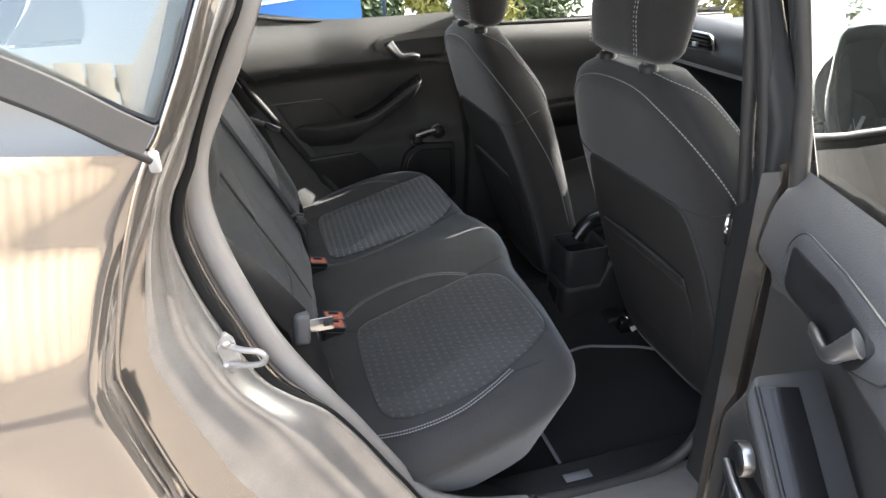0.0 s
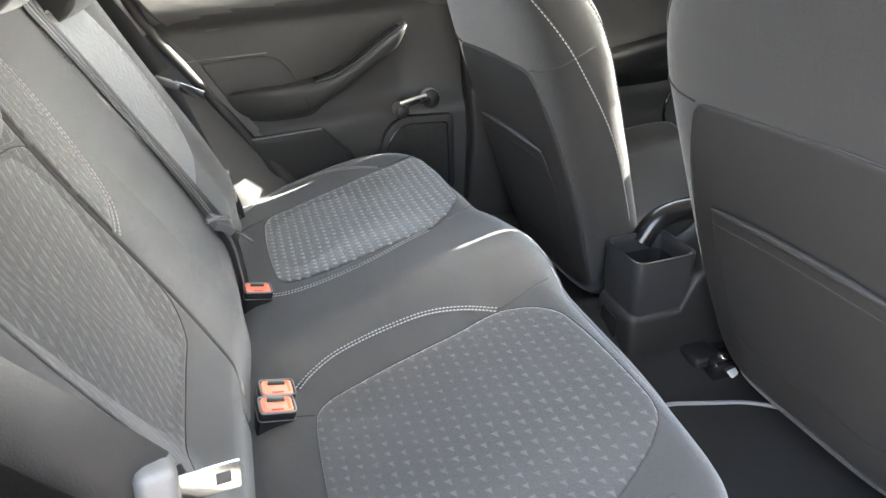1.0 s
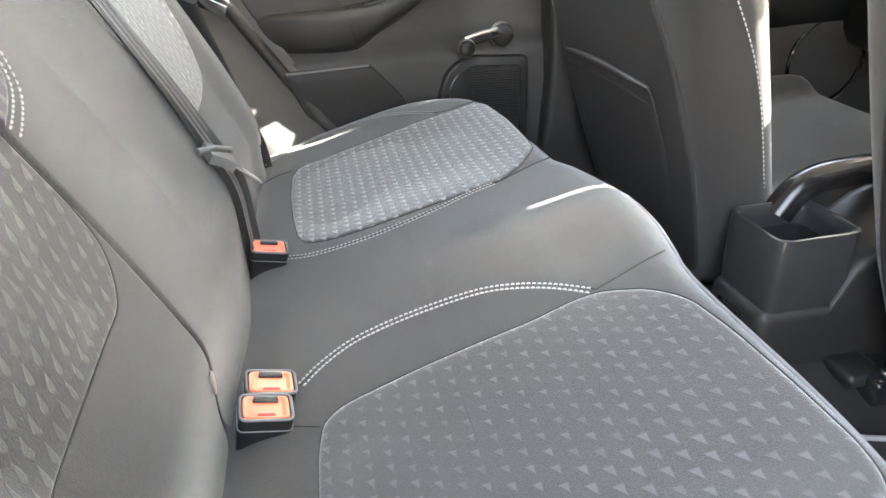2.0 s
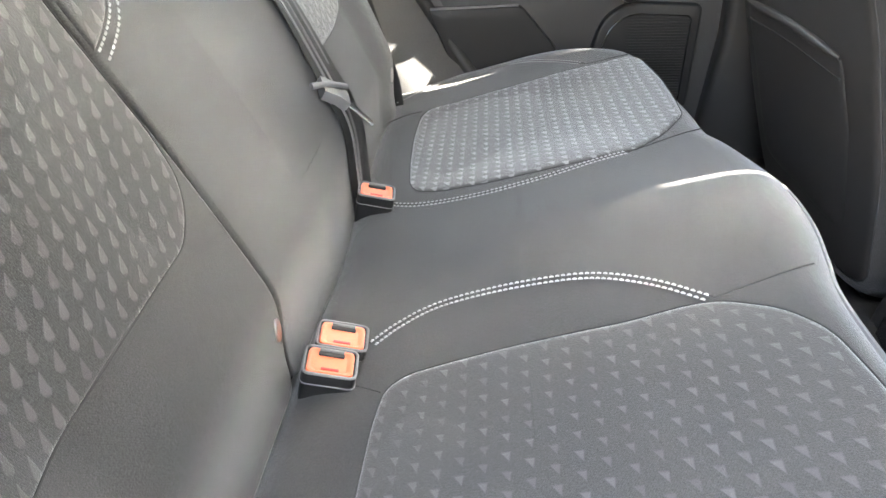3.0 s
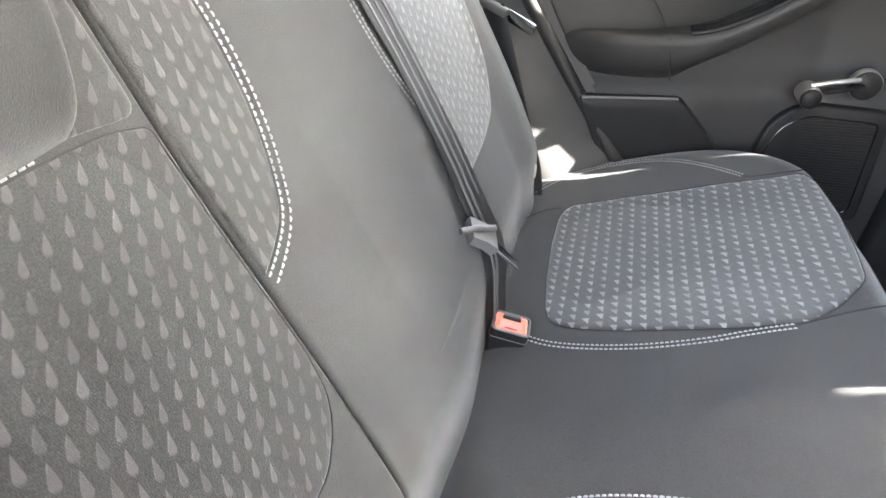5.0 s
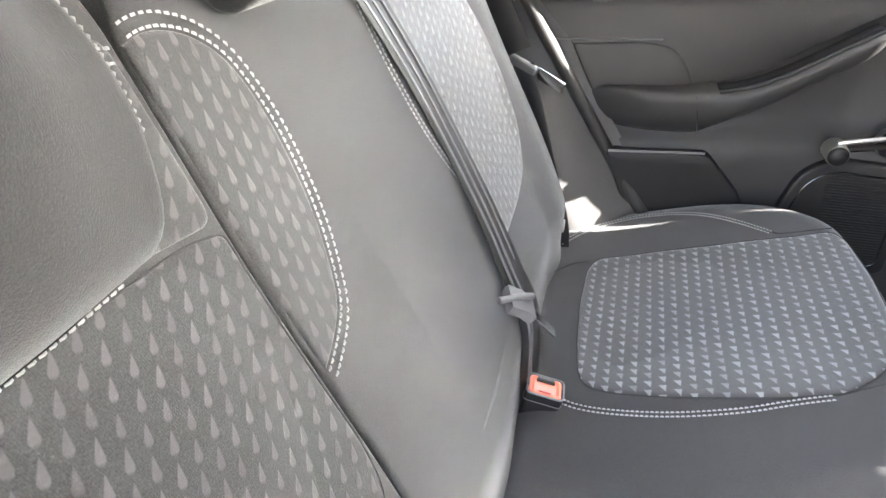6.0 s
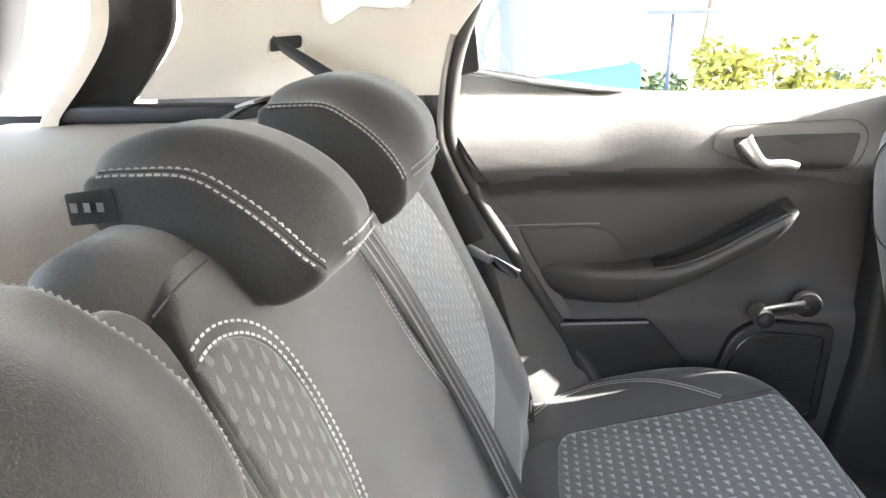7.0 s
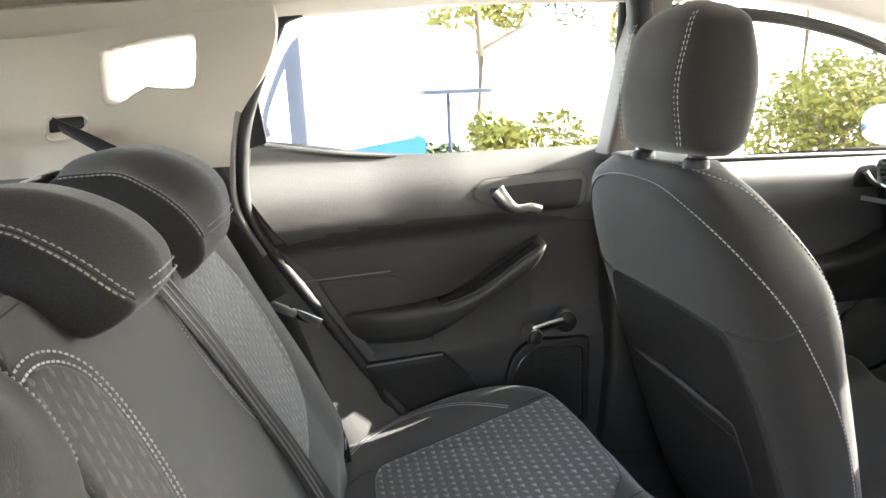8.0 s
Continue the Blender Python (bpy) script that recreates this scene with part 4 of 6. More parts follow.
front = [(0.606, 0.50), (0.612, 0.30), (0.618, 0.19), (0.640, 0.13), (0.656, 0.04), (0.652, -0.05), (0.642, -0.11), (0.632, -0.17), (0.630, -0.35), (0.622, -0.45)]
seat_out = dense([(p.x, p.y) for p in spline([(*p, 0) for p in [(0.135, -0.56), (0.135, -0.3), (0.135, 0.0), (0.135, 0.3), (0.135, 0.57), (0.165, 0.615), (0.25, 0.634), (0.40, 0.634), (0.52, 0.604), (0.586, 0.54), (0.608, 0.44), (0.614, 0.28), (0.620, 0.18), (0.642, 0.12), (0.656, 0.03), (0.650, -0.06), (0.640, -0.115), (0.630, -0.18), (0.628, -0.34), (0.624, -0.44), (0.606, -0.535), (0.545, -0.600), (0.42, -0.634), (0.25, -0.634), (0.165, -0.612)]], 200, closed=True)], 0.012)
bench = thing("rear_bench_cushion", "charcoal cloth rear bench cushion with patterned panels and pale stitching", "seat cushion")
part("cushion", pad(seat_out, lambda u, v: (0.36, max(-0.36, min(0.36, v * 0.75))), lambda u, v, h: on_seat(u, v, h), 0.055, 0.21, 0.07, nr=40), cloth, bench)
far_panel = [(0.212, 0.414), (0.226, 0.448), (0.315, 0.458), (0.403, 0.459), (0.484, 0.469), (0.564, 0.487), (0.576, 0.460), (0.585, 0.359), (0.584, 0.270), (0.580, 0.207), (0.543, 0.156), (0.504, 0.124), (0.446, 0.113), (0.389, 0.113), (0.328, 0.117), (0.262, 0.126), (0.231, 0.137), (0.220, 0.165), (0.213, 0.235), (0.209, 0.325)]
near_panel = [(0.233, -0.255), (0.239, -0.219), (0.257, -0.205), (0.289, -0.199), (0.338, -0.194), (0.390, -0.192), (0.440, -0.190), (0.492, -0.179), (0.516, -0.177), (0.556, -0.194), (0.580, -0.224), (0.588, -0.280), (0.591, -0.350), (0.591, -0.415), (0.583, -0.446), (0.556, -0.474), (0.500, -0.510), (0.444, -0.543), (0.395, -0.556), (0.344, -0.556), (0.278, -0.546), (0.250, -0.527), (0.238, -0.495), (0.233, -0.425), (0.231, -0.336)]
for o, mt in ((far_panel, cloth_mark), (near_panel, cloth_unlit_marks)):
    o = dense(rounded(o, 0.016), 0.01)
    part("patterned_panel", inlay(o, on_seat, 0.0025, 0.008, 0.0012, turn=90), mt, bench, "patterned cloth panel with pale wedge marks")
    part("panel_seam", tube([on_seat(u, v, 0.0008) for u, v in o], 0.0007, 5, closed=True), seam_mat, bench)


def seat_normal(p):
    e = 0.004
    dx = (seat_z(p.x + e, p.y) - seat_z(p.x - e, p.y)) / (2 * e)
    dy = (seat_z(p.x, p.y + e) - seat_z(p.x, p.y - e)) / (2 * e)
    return Vector((-dx, -dy, 1)).normalized()


def seat_row(pts, side):
    c = [on_seat(p.x, p.y, 0.0022) for p in spline([(*p, 0) for p in pts], 80)]
    tagged(part("stitching", stitches(c, seat_normal, side, width=0.0021, gap=0.0070, length=0.0042, pitch=0.0055), thread, bench, "double row of pale grey stitches"), kind="stuff")
    part("stitch_seam", tube([p - Vector((0, 0, 0.0005)) for p in c], 0.0009, 5), seam_mat, bench)


seat_row([(0.217, -0.160), (0.240, -0.137), (0.274, -0.118), (0.320, -0.112), (0.380, -0.115), (0.425, -0.123), (0.470, -0.144), (0.511, -0.173)], -1)
seat_row([(0.203, 0.112), (0.230, 0.102), (0.265, 0.096), (0.318, 0.091), (0.360, 0.091), (0.405, 0.096), (0.446, 0.107), (0.495, 0.121)], -1)
seat_row([(0.157, 0.489), (0.184, 0.525), (0.220, 0.556), (0.277, 0.577), (0.334, 0.577), (0.389, 0.560), (0.439, 0.526), (0.488, 0.484)], -1)
seat_row([(0.185, -0.560), (0.241, -0.577), (0.284, -0.586), (0.340, -0.590), (0.384, -0.584), (0.436, -0.564), (0.482, -0.538)], 1)
for pts in ([(0.511, -0.173), (0.555, -0.158), (0.600, -0.142)], [(0.495, 0.121), (0.545, 0.144), (0.590, 0.160)], [(0.488, 0.484), (0.53, 0.492), (0.566, 0.498)], [(0.160, 0.40), (0.185, 0.428), (0.212, 0.440)], [(0.482, -0.538), (0.54, -0.535)], [(0.175, -0.205), (0.205, -0.210), (0.236, -0.222)]):
    part("cross_seam", tube([on_seat(p.x, p.y, 0.0002) for p in spline([(*p, 0) for p in pts], 16)], 0.0009, 5), seam_mat, bench)
fe = [p for p in spline([(*p, 0) for p in [(0.40, 0.626), (0.52, 0.598), (0.582, 0.54)] + front[1:-1] + [(0.618, -0.46), (0.598, -0.54), (0.54, -0.594), (0.43, -0.624)]], 140)]
part("front_piping", tube([on_seat(p.x - 0.010, p.y * 0.985, -0.0225) for p in fe], 0.0024, 6), piping, bench, "grey edge piping")

BD = Vector((-0.398, 0, 0.917))
BN = Vector((0.917, 0, 0.398))
B0 = Vector((0.158, 0, 0.597))


def back_h(s, y):
    h = 0.008 * bell(s, 0.12, 0.14) - 0.034 * smooth(0.035, -0.07, s) - 0.045 * smooth(0.46, 0.56, s) ** 2
    h += 0.010 * bell(y, CY, 0.09) * smooth(0.4, 0.1, s)
    for c, a in ((0.27, 0.005), (-0.33, 0.012)):
        h -= a * math.exp(-(((y - c) / 0.12) ** 4) - (((s - 0.22) / 0.17) ** 4))
    h += 0.012 * smooth(0.38, 0.46, abs(y + 0.02))
    return h


def on_back(s, y, h=0.0):
    return B0 + BD * s + Vector((0, y, 0)) + BN * (back_h(s, y) + h)


def back_normal(p):
    return BN


for y0, y1, lab in ((-0.515, -0.1985, "charcoal cloth split backrest, the single section"), (-0.1975, 0.470, "charcoal cloth split backrest, the double section")):
    b = thing("folding_rear_bench", lab + " with patterned panel", "car seat")
    r = [0.07, 0.02, 0.02, 0.07] if y0 < -0.3 else [0.09, 0.07, 0.07, 0.02]
    tops = (0.47, 0.52) if y0 < -0.3 else (0.525, 0.47)
    o = dense(rounded([(-0.07, y0), (-0.07, y1), (tops[1], y1), (tops[0], y0)], [0.02, 0.02, r[2], r[0]]), 0.012)
    m0, m1 = (y0 + 0.12, y1 - 0.12)
    rl = 0.005
    part("backrest", pad(o, lambda u, v: (max(0.06, min(0.30, u)), max(m0, min(m1, v))), on_back, rl, 0.11, 0.01, nr=30), cloth, b)
    cap_s = [(p.x, p.y) for p in spline([(-0.052, 1.000, 0), (-0.050, 1.040, 0), (-0.064, 1.066, 0), (-0.095, 1.078, 0), (-0.124, 1.074, 0), (-0.146, 1.048, 0), (-0.152, 0.99, 0), (-0.10, 0.98, 0)], 40, closed=True)]
    rings = []
    low = -0.035 if y0 < -0.3 else 0.0
    for q in range(25):
        f = q / 24
        yy = y0 + 0.004 + (y1 - y0 - 0.008) * f
        e = min(f, 1 - f) * (y1 - y0)
        k = 0.72 + 0.28 * math.sqrt(max(0.0, 1 - (1 - min(1.0, e / 0.045)) ** 2))
        drop = -0.020 * smooth(0.20, 0.42, yy) - 0.020 * smooth(-0.30, -0.48, yy)
        rings.append([Vector((-0.09 + (a + 0.09) * k, yy, 1.0 + (c - 1.0) * k + drop + low)) for a, c in cap_s])
    part("top_roll", loft(rings, uvs=[[(r_.x + r_.z, r_.y) for r_ in r] for r in rings]), cloth, b)
    part("back_board", box((0.012, (y1 - y0) - 0.03, 0.42), tuple(B0 + BD * 0.19 - BN * 0.116 + Vector((0, (y0 + y1) / 2, 0))), 0.004, m=Euler((0, radians(-23), 0)).to_matrix().to_4x4()), carpet, b, "black felt back")
    if y0 < -0.3:
        o = [(0.097, -0.47), (0.103, -0.325), (0.107, -0.245), (0.124, -0.222), (0.146, -0.208), (0.181, -0.2035), (0.352, -0.2035), (0.360, -0.230), (0.363, -0.30), (0.360, -0.47)]
        o = dense(rounded(o, [0.03, 0.04, 0.012, 0.012, 0.012, 0.01, 0.006, 0.02, 0.05, 0.04]), 0.01)
        part("patterned_panel", inlay(o, on_back, 0.0014, 0.004, 0.0008, turn=-28), cloth_big, b, "patterned cloth panel with pale wedge marks")
        part("panel_seam", tube([on_back(u, v, 0.0008) for u, v in o], 0.0007, 5, closed=True), seam_mat, b)
        up = dense(rounded([(0.360, -0.204), (0.472, -0.204), (0.476, -0.26), (0.47, -0.45), (0.368, -0.45), (0.370, -0.28)], 0.012), 0.01)
        part("upper_panel", inlay(up, on_back, 0.0022, 0.007, 0.001, turn=-28), cloth_big, b, "patterned cloth upper panel")
        c = [on_back(p.x, p.y, 0.002) for p in spline([(0.466, -0.205, 0), (0.470, -0.235, 0), (0.468, -0.32, 0)], 20)]
        tagged(part("stitching", stitches(c, back_normal, 1), thread, b, "double row of pale grey stitches"), kind="stuff")
        tag_y = -0.219
    else:
        cres = [(0.238, -0.1945), (0.248, -0.173), (0.259, -0.155), (0.274, -0.143), (0.309, -0.126), (0.345, -0.116), (0.386, -0.112), (0.419, -0.116), (0.440, -0.124), (0.456, -0.140), (0.465, -0.160), (0.467, -0.178), (0.464, -0.1945)]
        curve = spline([(*p, 0) for p in cres], 60)
        o = dense([(p.x, p.y) for p in curve], 0.012)
        part("patterned_crescent", inlay(o, on_back, 0.0022, 0.006, 0.001, turn=-12), cloth_big, b, "patterned cloth crescent with pale wedge marks")
        tagged(part("stitching", stitches([on_back(p.x, p.y, 0.0015) for p in curve], back_normal, -1), thread, b, "double row of pale grey stitches"), kind="stuff")
        o = [(0.121, 0.181), (0.20, 0.150), (0.30, 0.125), (0.41, 0.115), (0.445, 0.15), (0.445, 0.36), (0.355, 0.402), (0.27, 0.407), (0.19, 0.391), (0.140, 0.356), (0.124, 0.278)]
        o = dense(rounded(o, [0.008, 0.05, 0.05, 0.03, 0.03, 0.04, 0.04, 0.04, 0.04, 0.03, 0.04]), 0.01)
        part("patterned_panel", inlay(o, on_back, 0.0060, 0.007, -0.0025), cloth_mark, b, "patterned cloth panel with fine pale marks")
        c = [on_back(p.x, p.y, 0.002) for p in spline([(0.235, 0.120, 0), (0.265, 0.109, 0), (0.302, 0.099, 0), (0.346, 0.092, 0), (0.39, 0.087, 0), (0.46, 0.083, 0)], 40)]
        tagged(part("stitching", stitches(c, back_normal, -1), thread, b, "double row of pale grey stitches"), kind="stuff")
        part("cross_seam", tube([on_back(p.x, p.y, 0.0) for p in spline([(0.500, -0.194, 0), (0.504, -0.16, 0), (0.506, -0.12, 0)], 10)], 0.0009, 5), seam_mat, b)
        tag_y = 0.423
    part("child_seat_tag", slab([(0.008 * math.cos(a) * 1.5, 0.0055 * math.sin(a)) for a in [2 * math.pi * k / 16 for k in range(16)]], lambda u, v, h: on_back(0.002 + u * 0.9, tag_y + v * 0.95, 0.004 + h), 0.002, 0.0007), satin, b, "small pale child-seat symbol tag")


HR_END = [(-0.128, 1.030), (-0.135, 1.047), (-0.129, 1.065), (-0.094, 1.0685), (-0.059, 1.067), (-0.032, 1.052), (-0.009, 1.034), (0.011, 1.015), (0.0225, 1.006), (0.020, 0.996), (0.0, 0.983), (-0.017, 0.980), (-0.033, 0.993), (-0.050, 1.009), (-0.075, 1.019), (-0.102, 1.027)]
HR_MID = [(-0.138, 1.028), (-0.147, 1.052), (-0.138, 1.076), (-0.098, 1.090), (-0.056, 1.091), (-0.018, 1.080), (0.014, 1.060), (0.033, 1.035), (0.035, 1.012), (0.027, 0.998), (0.004, 0.984), (-0.015, 0.981), (-0.033, 0.993), (-0.050, 1.009), (-0.075, 1.019), (-0.102, 1.025)]
HR_LIP = [0, 0, 0, 0, 0, 0, 0, 0.10, 0.45, 0.85, 1.0, 1.0, 0.8, 0.3, 0, 0]


def headrest(y0, y1, dz, lip, label, tag=False, rows=2):
    """A low saddle-shaped headrest that hooks over the top of the backrest, with flat sewn end faces."""
    h = thing("rear_headrest", label, "headrest", group="rear headrests")

    def outline(pts):
        return [(p.x, p.y + dz) for p in spline([(a, c - lip * k, 0) for (a, c), k in zip(pts, HR_LIP)], 64, closed=True)]
    end, mid = outline(HR_END), outline(HR_MID)
    ec = (sum(p[0] for p in end) / 64, sum(p[1] for p in end) / 64)
    yc, w = (y0 + y1) / 2, (y1 - y0) / 2
    stations = [(-w, 0.90), (-w + 0.0010, 0.955), (-w + 0.0035, 0.988), (-w + 0.0065, 1.0), (-w + 0.0115, 1.0), (-w + 0.024, 1.0)]
    stations += [(-w + 0.024 + (2 * w - 0.048) * k / 16, 1.0) for k in range(1, 16)]
    stations += [(-a, k) for a, k in stations[5::-1]]
    rings = []
    for a, k in stations:
        b = smooth(w - 0.006, w * 0.25, abs(a))
        rings.append([Vector((ec[0] + (e[0] + (m[0] - e[0]) * b - ec[0]) * k, yc + a, ec[1] + (e[1] + (m[1] - e[1]) * b - ec[1]) * k)) for e, m in zip(end, mid)])
    uvs = [[(j * 0.009, r[0].y) for j in range(64)] for r in rings]
    part("cushion", loft(rings, uvs=uvs), cloth_black, h)
    last = len(rings) - 1
    yarn = thread_dim
    for sg_, rr in ((-1, (2, 4)), (1, (last - 2, last - 4))):
        for q, row in enumerate(rr if rows > 1 else rr[:1]):
            line = spline([rings[row][j] for j in range(9, 33)], 90)
            nv = (lambda p: (Vector((p.x - ec[0] - 0.01, 0, p.z - ec[1] + 0.03)).normalized() + Vector((0, sg_ * (0.9 if q == 0 else 0.15), 0))).normalized())
            tagged(part("stitching", stitches(line, nv, sg_, rows=1, width=0.0016 if rows > 1 else 0.0010, length=0.0043 if rows > 1 else 0.0030, pitch=0.0057 if rows > 1 else 0.0044), yarn, h, "row of pale grey stitches"), kind="stuff")
        if rows > 1:
            part("edge_seam", tube(spline([rings[rr[0] + (1 if sg_ < 0 else -1)][j] for j in range(9, 33)], 60), 0.0012, 5), seam_mat, h)
    lipline = spline([r[32 if rows > 1 else 39] + Vector((0.0032, 0, -0.0005)) for r in rings[5:last - 4]], 60)
    tagged(part("front_stitching", stitches(lipline, lambda p: Vector((0.96, 0, 0.2)), 1, rows=rows, width=0.0016 if rows > 1 else 0.0013, length=0.0043, pitch=0.0057), yarn, h, "double row of pale grey stitches"), kind="stuff")
    part("base_bezel", box((0.05, 0.05, 0.012), (-0.09, yc, 1.022 + dz), 0.004), plastic, h)
    for k in (-0.045, 0.045):
        part("post", tube([(-0.09, yc + k, 0.96 + dz), (-0.09, yc + k, 1.04 + dz)], 0.006, 10), chrome, h)
    if tag:
        lab = part("fabric_label", slab(rounded([(-0.139, 1.036), (-0.110, 1.038), (-0.110, 1.060), (-0.139, 1.057)], 0.002), lambda u, v, q: Vector((u, y0 - 0.001 - q - 0.004 * smooth(-0.115, -0.14, u), v + dz)), 0.002, 0.0005), plastic, h, "black fabric label with pale print")
        for k in range(3):
            part("print_bar", box((0.0045, 0.0006, 0.006), (-0.134 + 0.008 * k, y0 - 0.0042 - 0.003 * (2 - k) / 2, 1.048 + dz), 0.0), plastic_grey, lab)
    return h


headrest(-0.115, 0.003, 0.043, 0.0, "charcoal centre rear headrest with pale double stitching and a small label", True)
headrest(0.170, 0.405, 0.050, 0.042, "charcoal outboard rear headrest with pale double stitching")
headrest(-0.480, -0.245, 0.026, 0.085, "charcoal rear headrest with pale stitching along its edge", rows=1)


# ---- belts and buckles ----
def buckle(at, lean, label, n=1):
    b = thing("belt_buckle", label, "seat-belt buckle", group="rear seat buckles")
    m = Matrix.Translation(at) @ Euler((radians(lean[0]), radians(lean[1]), radians(lean[2]))).to_matrix().to_4x4()
    ring = rounded([(-0.0235, -0.0165), (0.0235, -0.0165), (0.0235, 0.0165), (-0.0235, 0.0165)], 0.006, 4)
    rings = [[m @ Vector((u * k, v * k, z)) for u, v in ring] for z, k in ((-0.075, 0.85), (-0.03, 0.97), (-0.004, 1.0), (0.0, 0.97), (0.0, 0.88), (-0.007, 0.86))]
    part("housing", loft(rings), plastic, b)
    part("housing_rim", tube([m @ Vector((u * 0.95, v * 0.94, 0.0006)) for u, v in ring], 0.0014, 6, closed=True), plastic_grey, b, "grey rim round the button")
    part("housing_line", tube([m @ Vector((u * 1.005, v * 1.005, -0.012)) for u, v in ring], 0.0007, 5, closed=True), plastic_grey, b)
    ri = dense([(u * 0.86, v * 0.84) for u, v in ring], 0.004)
    dish = []
    for k, drop in ((1.0, -0.001), (0.97, 0.0012), (0.90, 0.0016), (0.80, 0.0010), (0.62, -0.0022), (0.30, -0.0030), (0.02, -0.0030)):
        dish.append([m @ Vector((u * k, v * k - 0.0012 * (1 - k), drop)) for u, v in ri])
    part("press_button", loft(dish), orange, b, "orange-red press button, dished in the middle")
    part("latch_plate", box((0.0215, 0.0030, 0.0030), (0, 0, 0), 0.0008, 1, m=m @ Matrix.Translation((0, 0.0118, 0.0012))), webbing_grey, b, "grey metal latch edge")
    part("slot", box((0.0225, 0.0042, 0.0030), (0, 0, 0), 0.0008, 1, m=m @ Matrix.Translation((0, 0.0084, 0.0004))), seam_mat, b, "black latch slot")
    part("print_bar", box((0.0150, 0.0022, 0.0006), (0, 0, 0), 0.0, m=m @ Matrix.Translation((0, -0.0075, -0.0005))), red_print, b, "small dark red print")
    return b


buckle((0.195, -0.169, 0.551), (5, 16, 6), "black belt buckle with orange button in the seat gap")
buckle((0.192, -0.206, 0.553), (5, 16, 6), "black belt buckle with orange button in the seat gap")
buckle((0.186, 0.103, 0.556), (5, 14, 6), "black belt buckle with orange button beside the webbing")

belt_mid = thing("seat_belt", "black centre lap belt lying down the backrest with its tongue", "seat belt")
pts = [Vector((-0.21, 0.085, 1.065)), Vector((-0.10, 0.092, 1.084)), on_back(0.50, 0.100, 0.006), on_back(0.44, 0.112, 0.005), on_back(0.36, 0.136, 0.006), on_back(0.28, 0.150, 0.006), on_back(0.18, 0.146, 0.008), on_back(0.10, 0.134, 0.010), on_back(0.04, 0.125, 0.012), on_back(-0.02, 0.118, 0.012), on_back(-0.09, 0.116, 0.0)]
cur = spline(pts, 60)
sides = [Vector((0.25 * smooth(0.5, 0.9, i / 59), 1, 0.0)) for i in range(60)]
part("webbing", ribbon(cur, sides, 0.056, 0.003), webbing, belt_mid, "black woven webbing")
for off in (-0.019, -0.003, 0.015):
    part("webbing_rib", ribbon([p + BN * 0.0022 + Vector((0, off, 0)) for p in cur], sides, 0.004, 0.0015), plastic_grey, belt_mid, "paler woven rib")
ton = part("tongue_grip", ribbon([Vector((0.140, 0.074, 0.700)), Vector((0.154, 0.082, 0.690)), Vector((0.164, 0.086, 0.679))], Vector((-0.5, 0.75, 0.35)), 0.034, 0.012), webbing_grey, belt_mid, "grey plastic grip")
part("tongue_plate", ribbon([Vector((0.157, 0.082, 0.687)), Vector((0.174, 0.086, 0.670)), Vector((0.191, 0.089, 0.652))], Vector((-0.45, 0.80, 0.2)), 0.017, 0.003), chrome, ton, "bright metal tongue")
part("tongue_loop", tube([(0.134, 0.060, 0.706), (0.150, 0.076, 0.703), (0.164, 0.094, 0.694)], 0.0038, 8), webbing_grey, ton, "dark loop bar")

guide = thing("belt_guide", "bright metal belt guide with short black strap on the shelf", "belt guide")
strap_ = spline([(-0.200, 0.135, 1.068), (-0.193, 0.165, 1.086), (-0.182, 0.215, 1.102), (-0.171, 0.265, 1.107), (-0.162, 0.300, 1.096), (-0.160, 0.318, 1.064)], 24)
part("strap", ribbon(strap_, Vector((0.9, -0.2, 0.25)), 0.026, 0.003), webbing, guide, "black woven strap")
part("guide_plate", ribbon(spline([(-0.179, 0.245, 1.110), (-0.169, 0.272, 1.1125), (-0.160, 0.300, 1.103), (-0.156, 0.320, 1.066)], 16), Vector((0.9, -0.2, 0.25)), 0.034, 0.003), satin, guide, "bright bent metal plate")
part("guide_bar", tube(spline([(-0.216, 0.140, 1.070), (-0.204, 0.150, 1.079), (-0.190, 0.156, 1.079), (-0.180, 0.150, 1.070)], 12), 0.003, 8), satin, guide)

belt_far = thing("seat_belt", "outboard seat belt from the pillar slot down the seat's side", "seat belt")
pts = [(-0.268, 0.600, 1.166), (-0.18, 0.568, 1.118), (-0.08, 0.535, 1.056), (0.000, 0.524, 0.975), (0.034, 0.527, 0.910), (0.064, 0.532, 0.845)]
cur = spline(pts, 40)
part("webbing", ribbon(cur, [Vector((0.45 + 0.45 * i / 39, -0.75 + 0.75 * i / 39, 0.2)) for i in range(40)], 0.046, 0.0025), webbing, belt_far, "black woven webbing")
pts = [(0.072, 0.532, 0.825), (0.095, 0.520, 0.75), (0.125, 0.505, 0.65), (0.150, 0.495, 0.57), (0.155, 0.49, 0.51)]
part("lap_webbing", ribbon(spline(pts, 30), Vector((0.85, -0.35, 0.3)), 0.046, 0.0025), webbing, belt_far, "black woven webbing")
tg = part("tongue_grip", box((0.05, 0.014, 0.016), (0.076, 0.528, 0.826), 0.005, m=Euler((0, radians(22), radians(-14))).to_matrix().to_4x4()), webbing_grey, belt_far, "grey plastic grip")
part("tongue_plate", box((0.050, 0.003, 0.020), (0.120, 0.520, 0.806), 0.001, m=Euler((radians(10), radians(24), radians(-14))).to_matrix().to_4x4()), chrome, tg, "bright metal tongue")

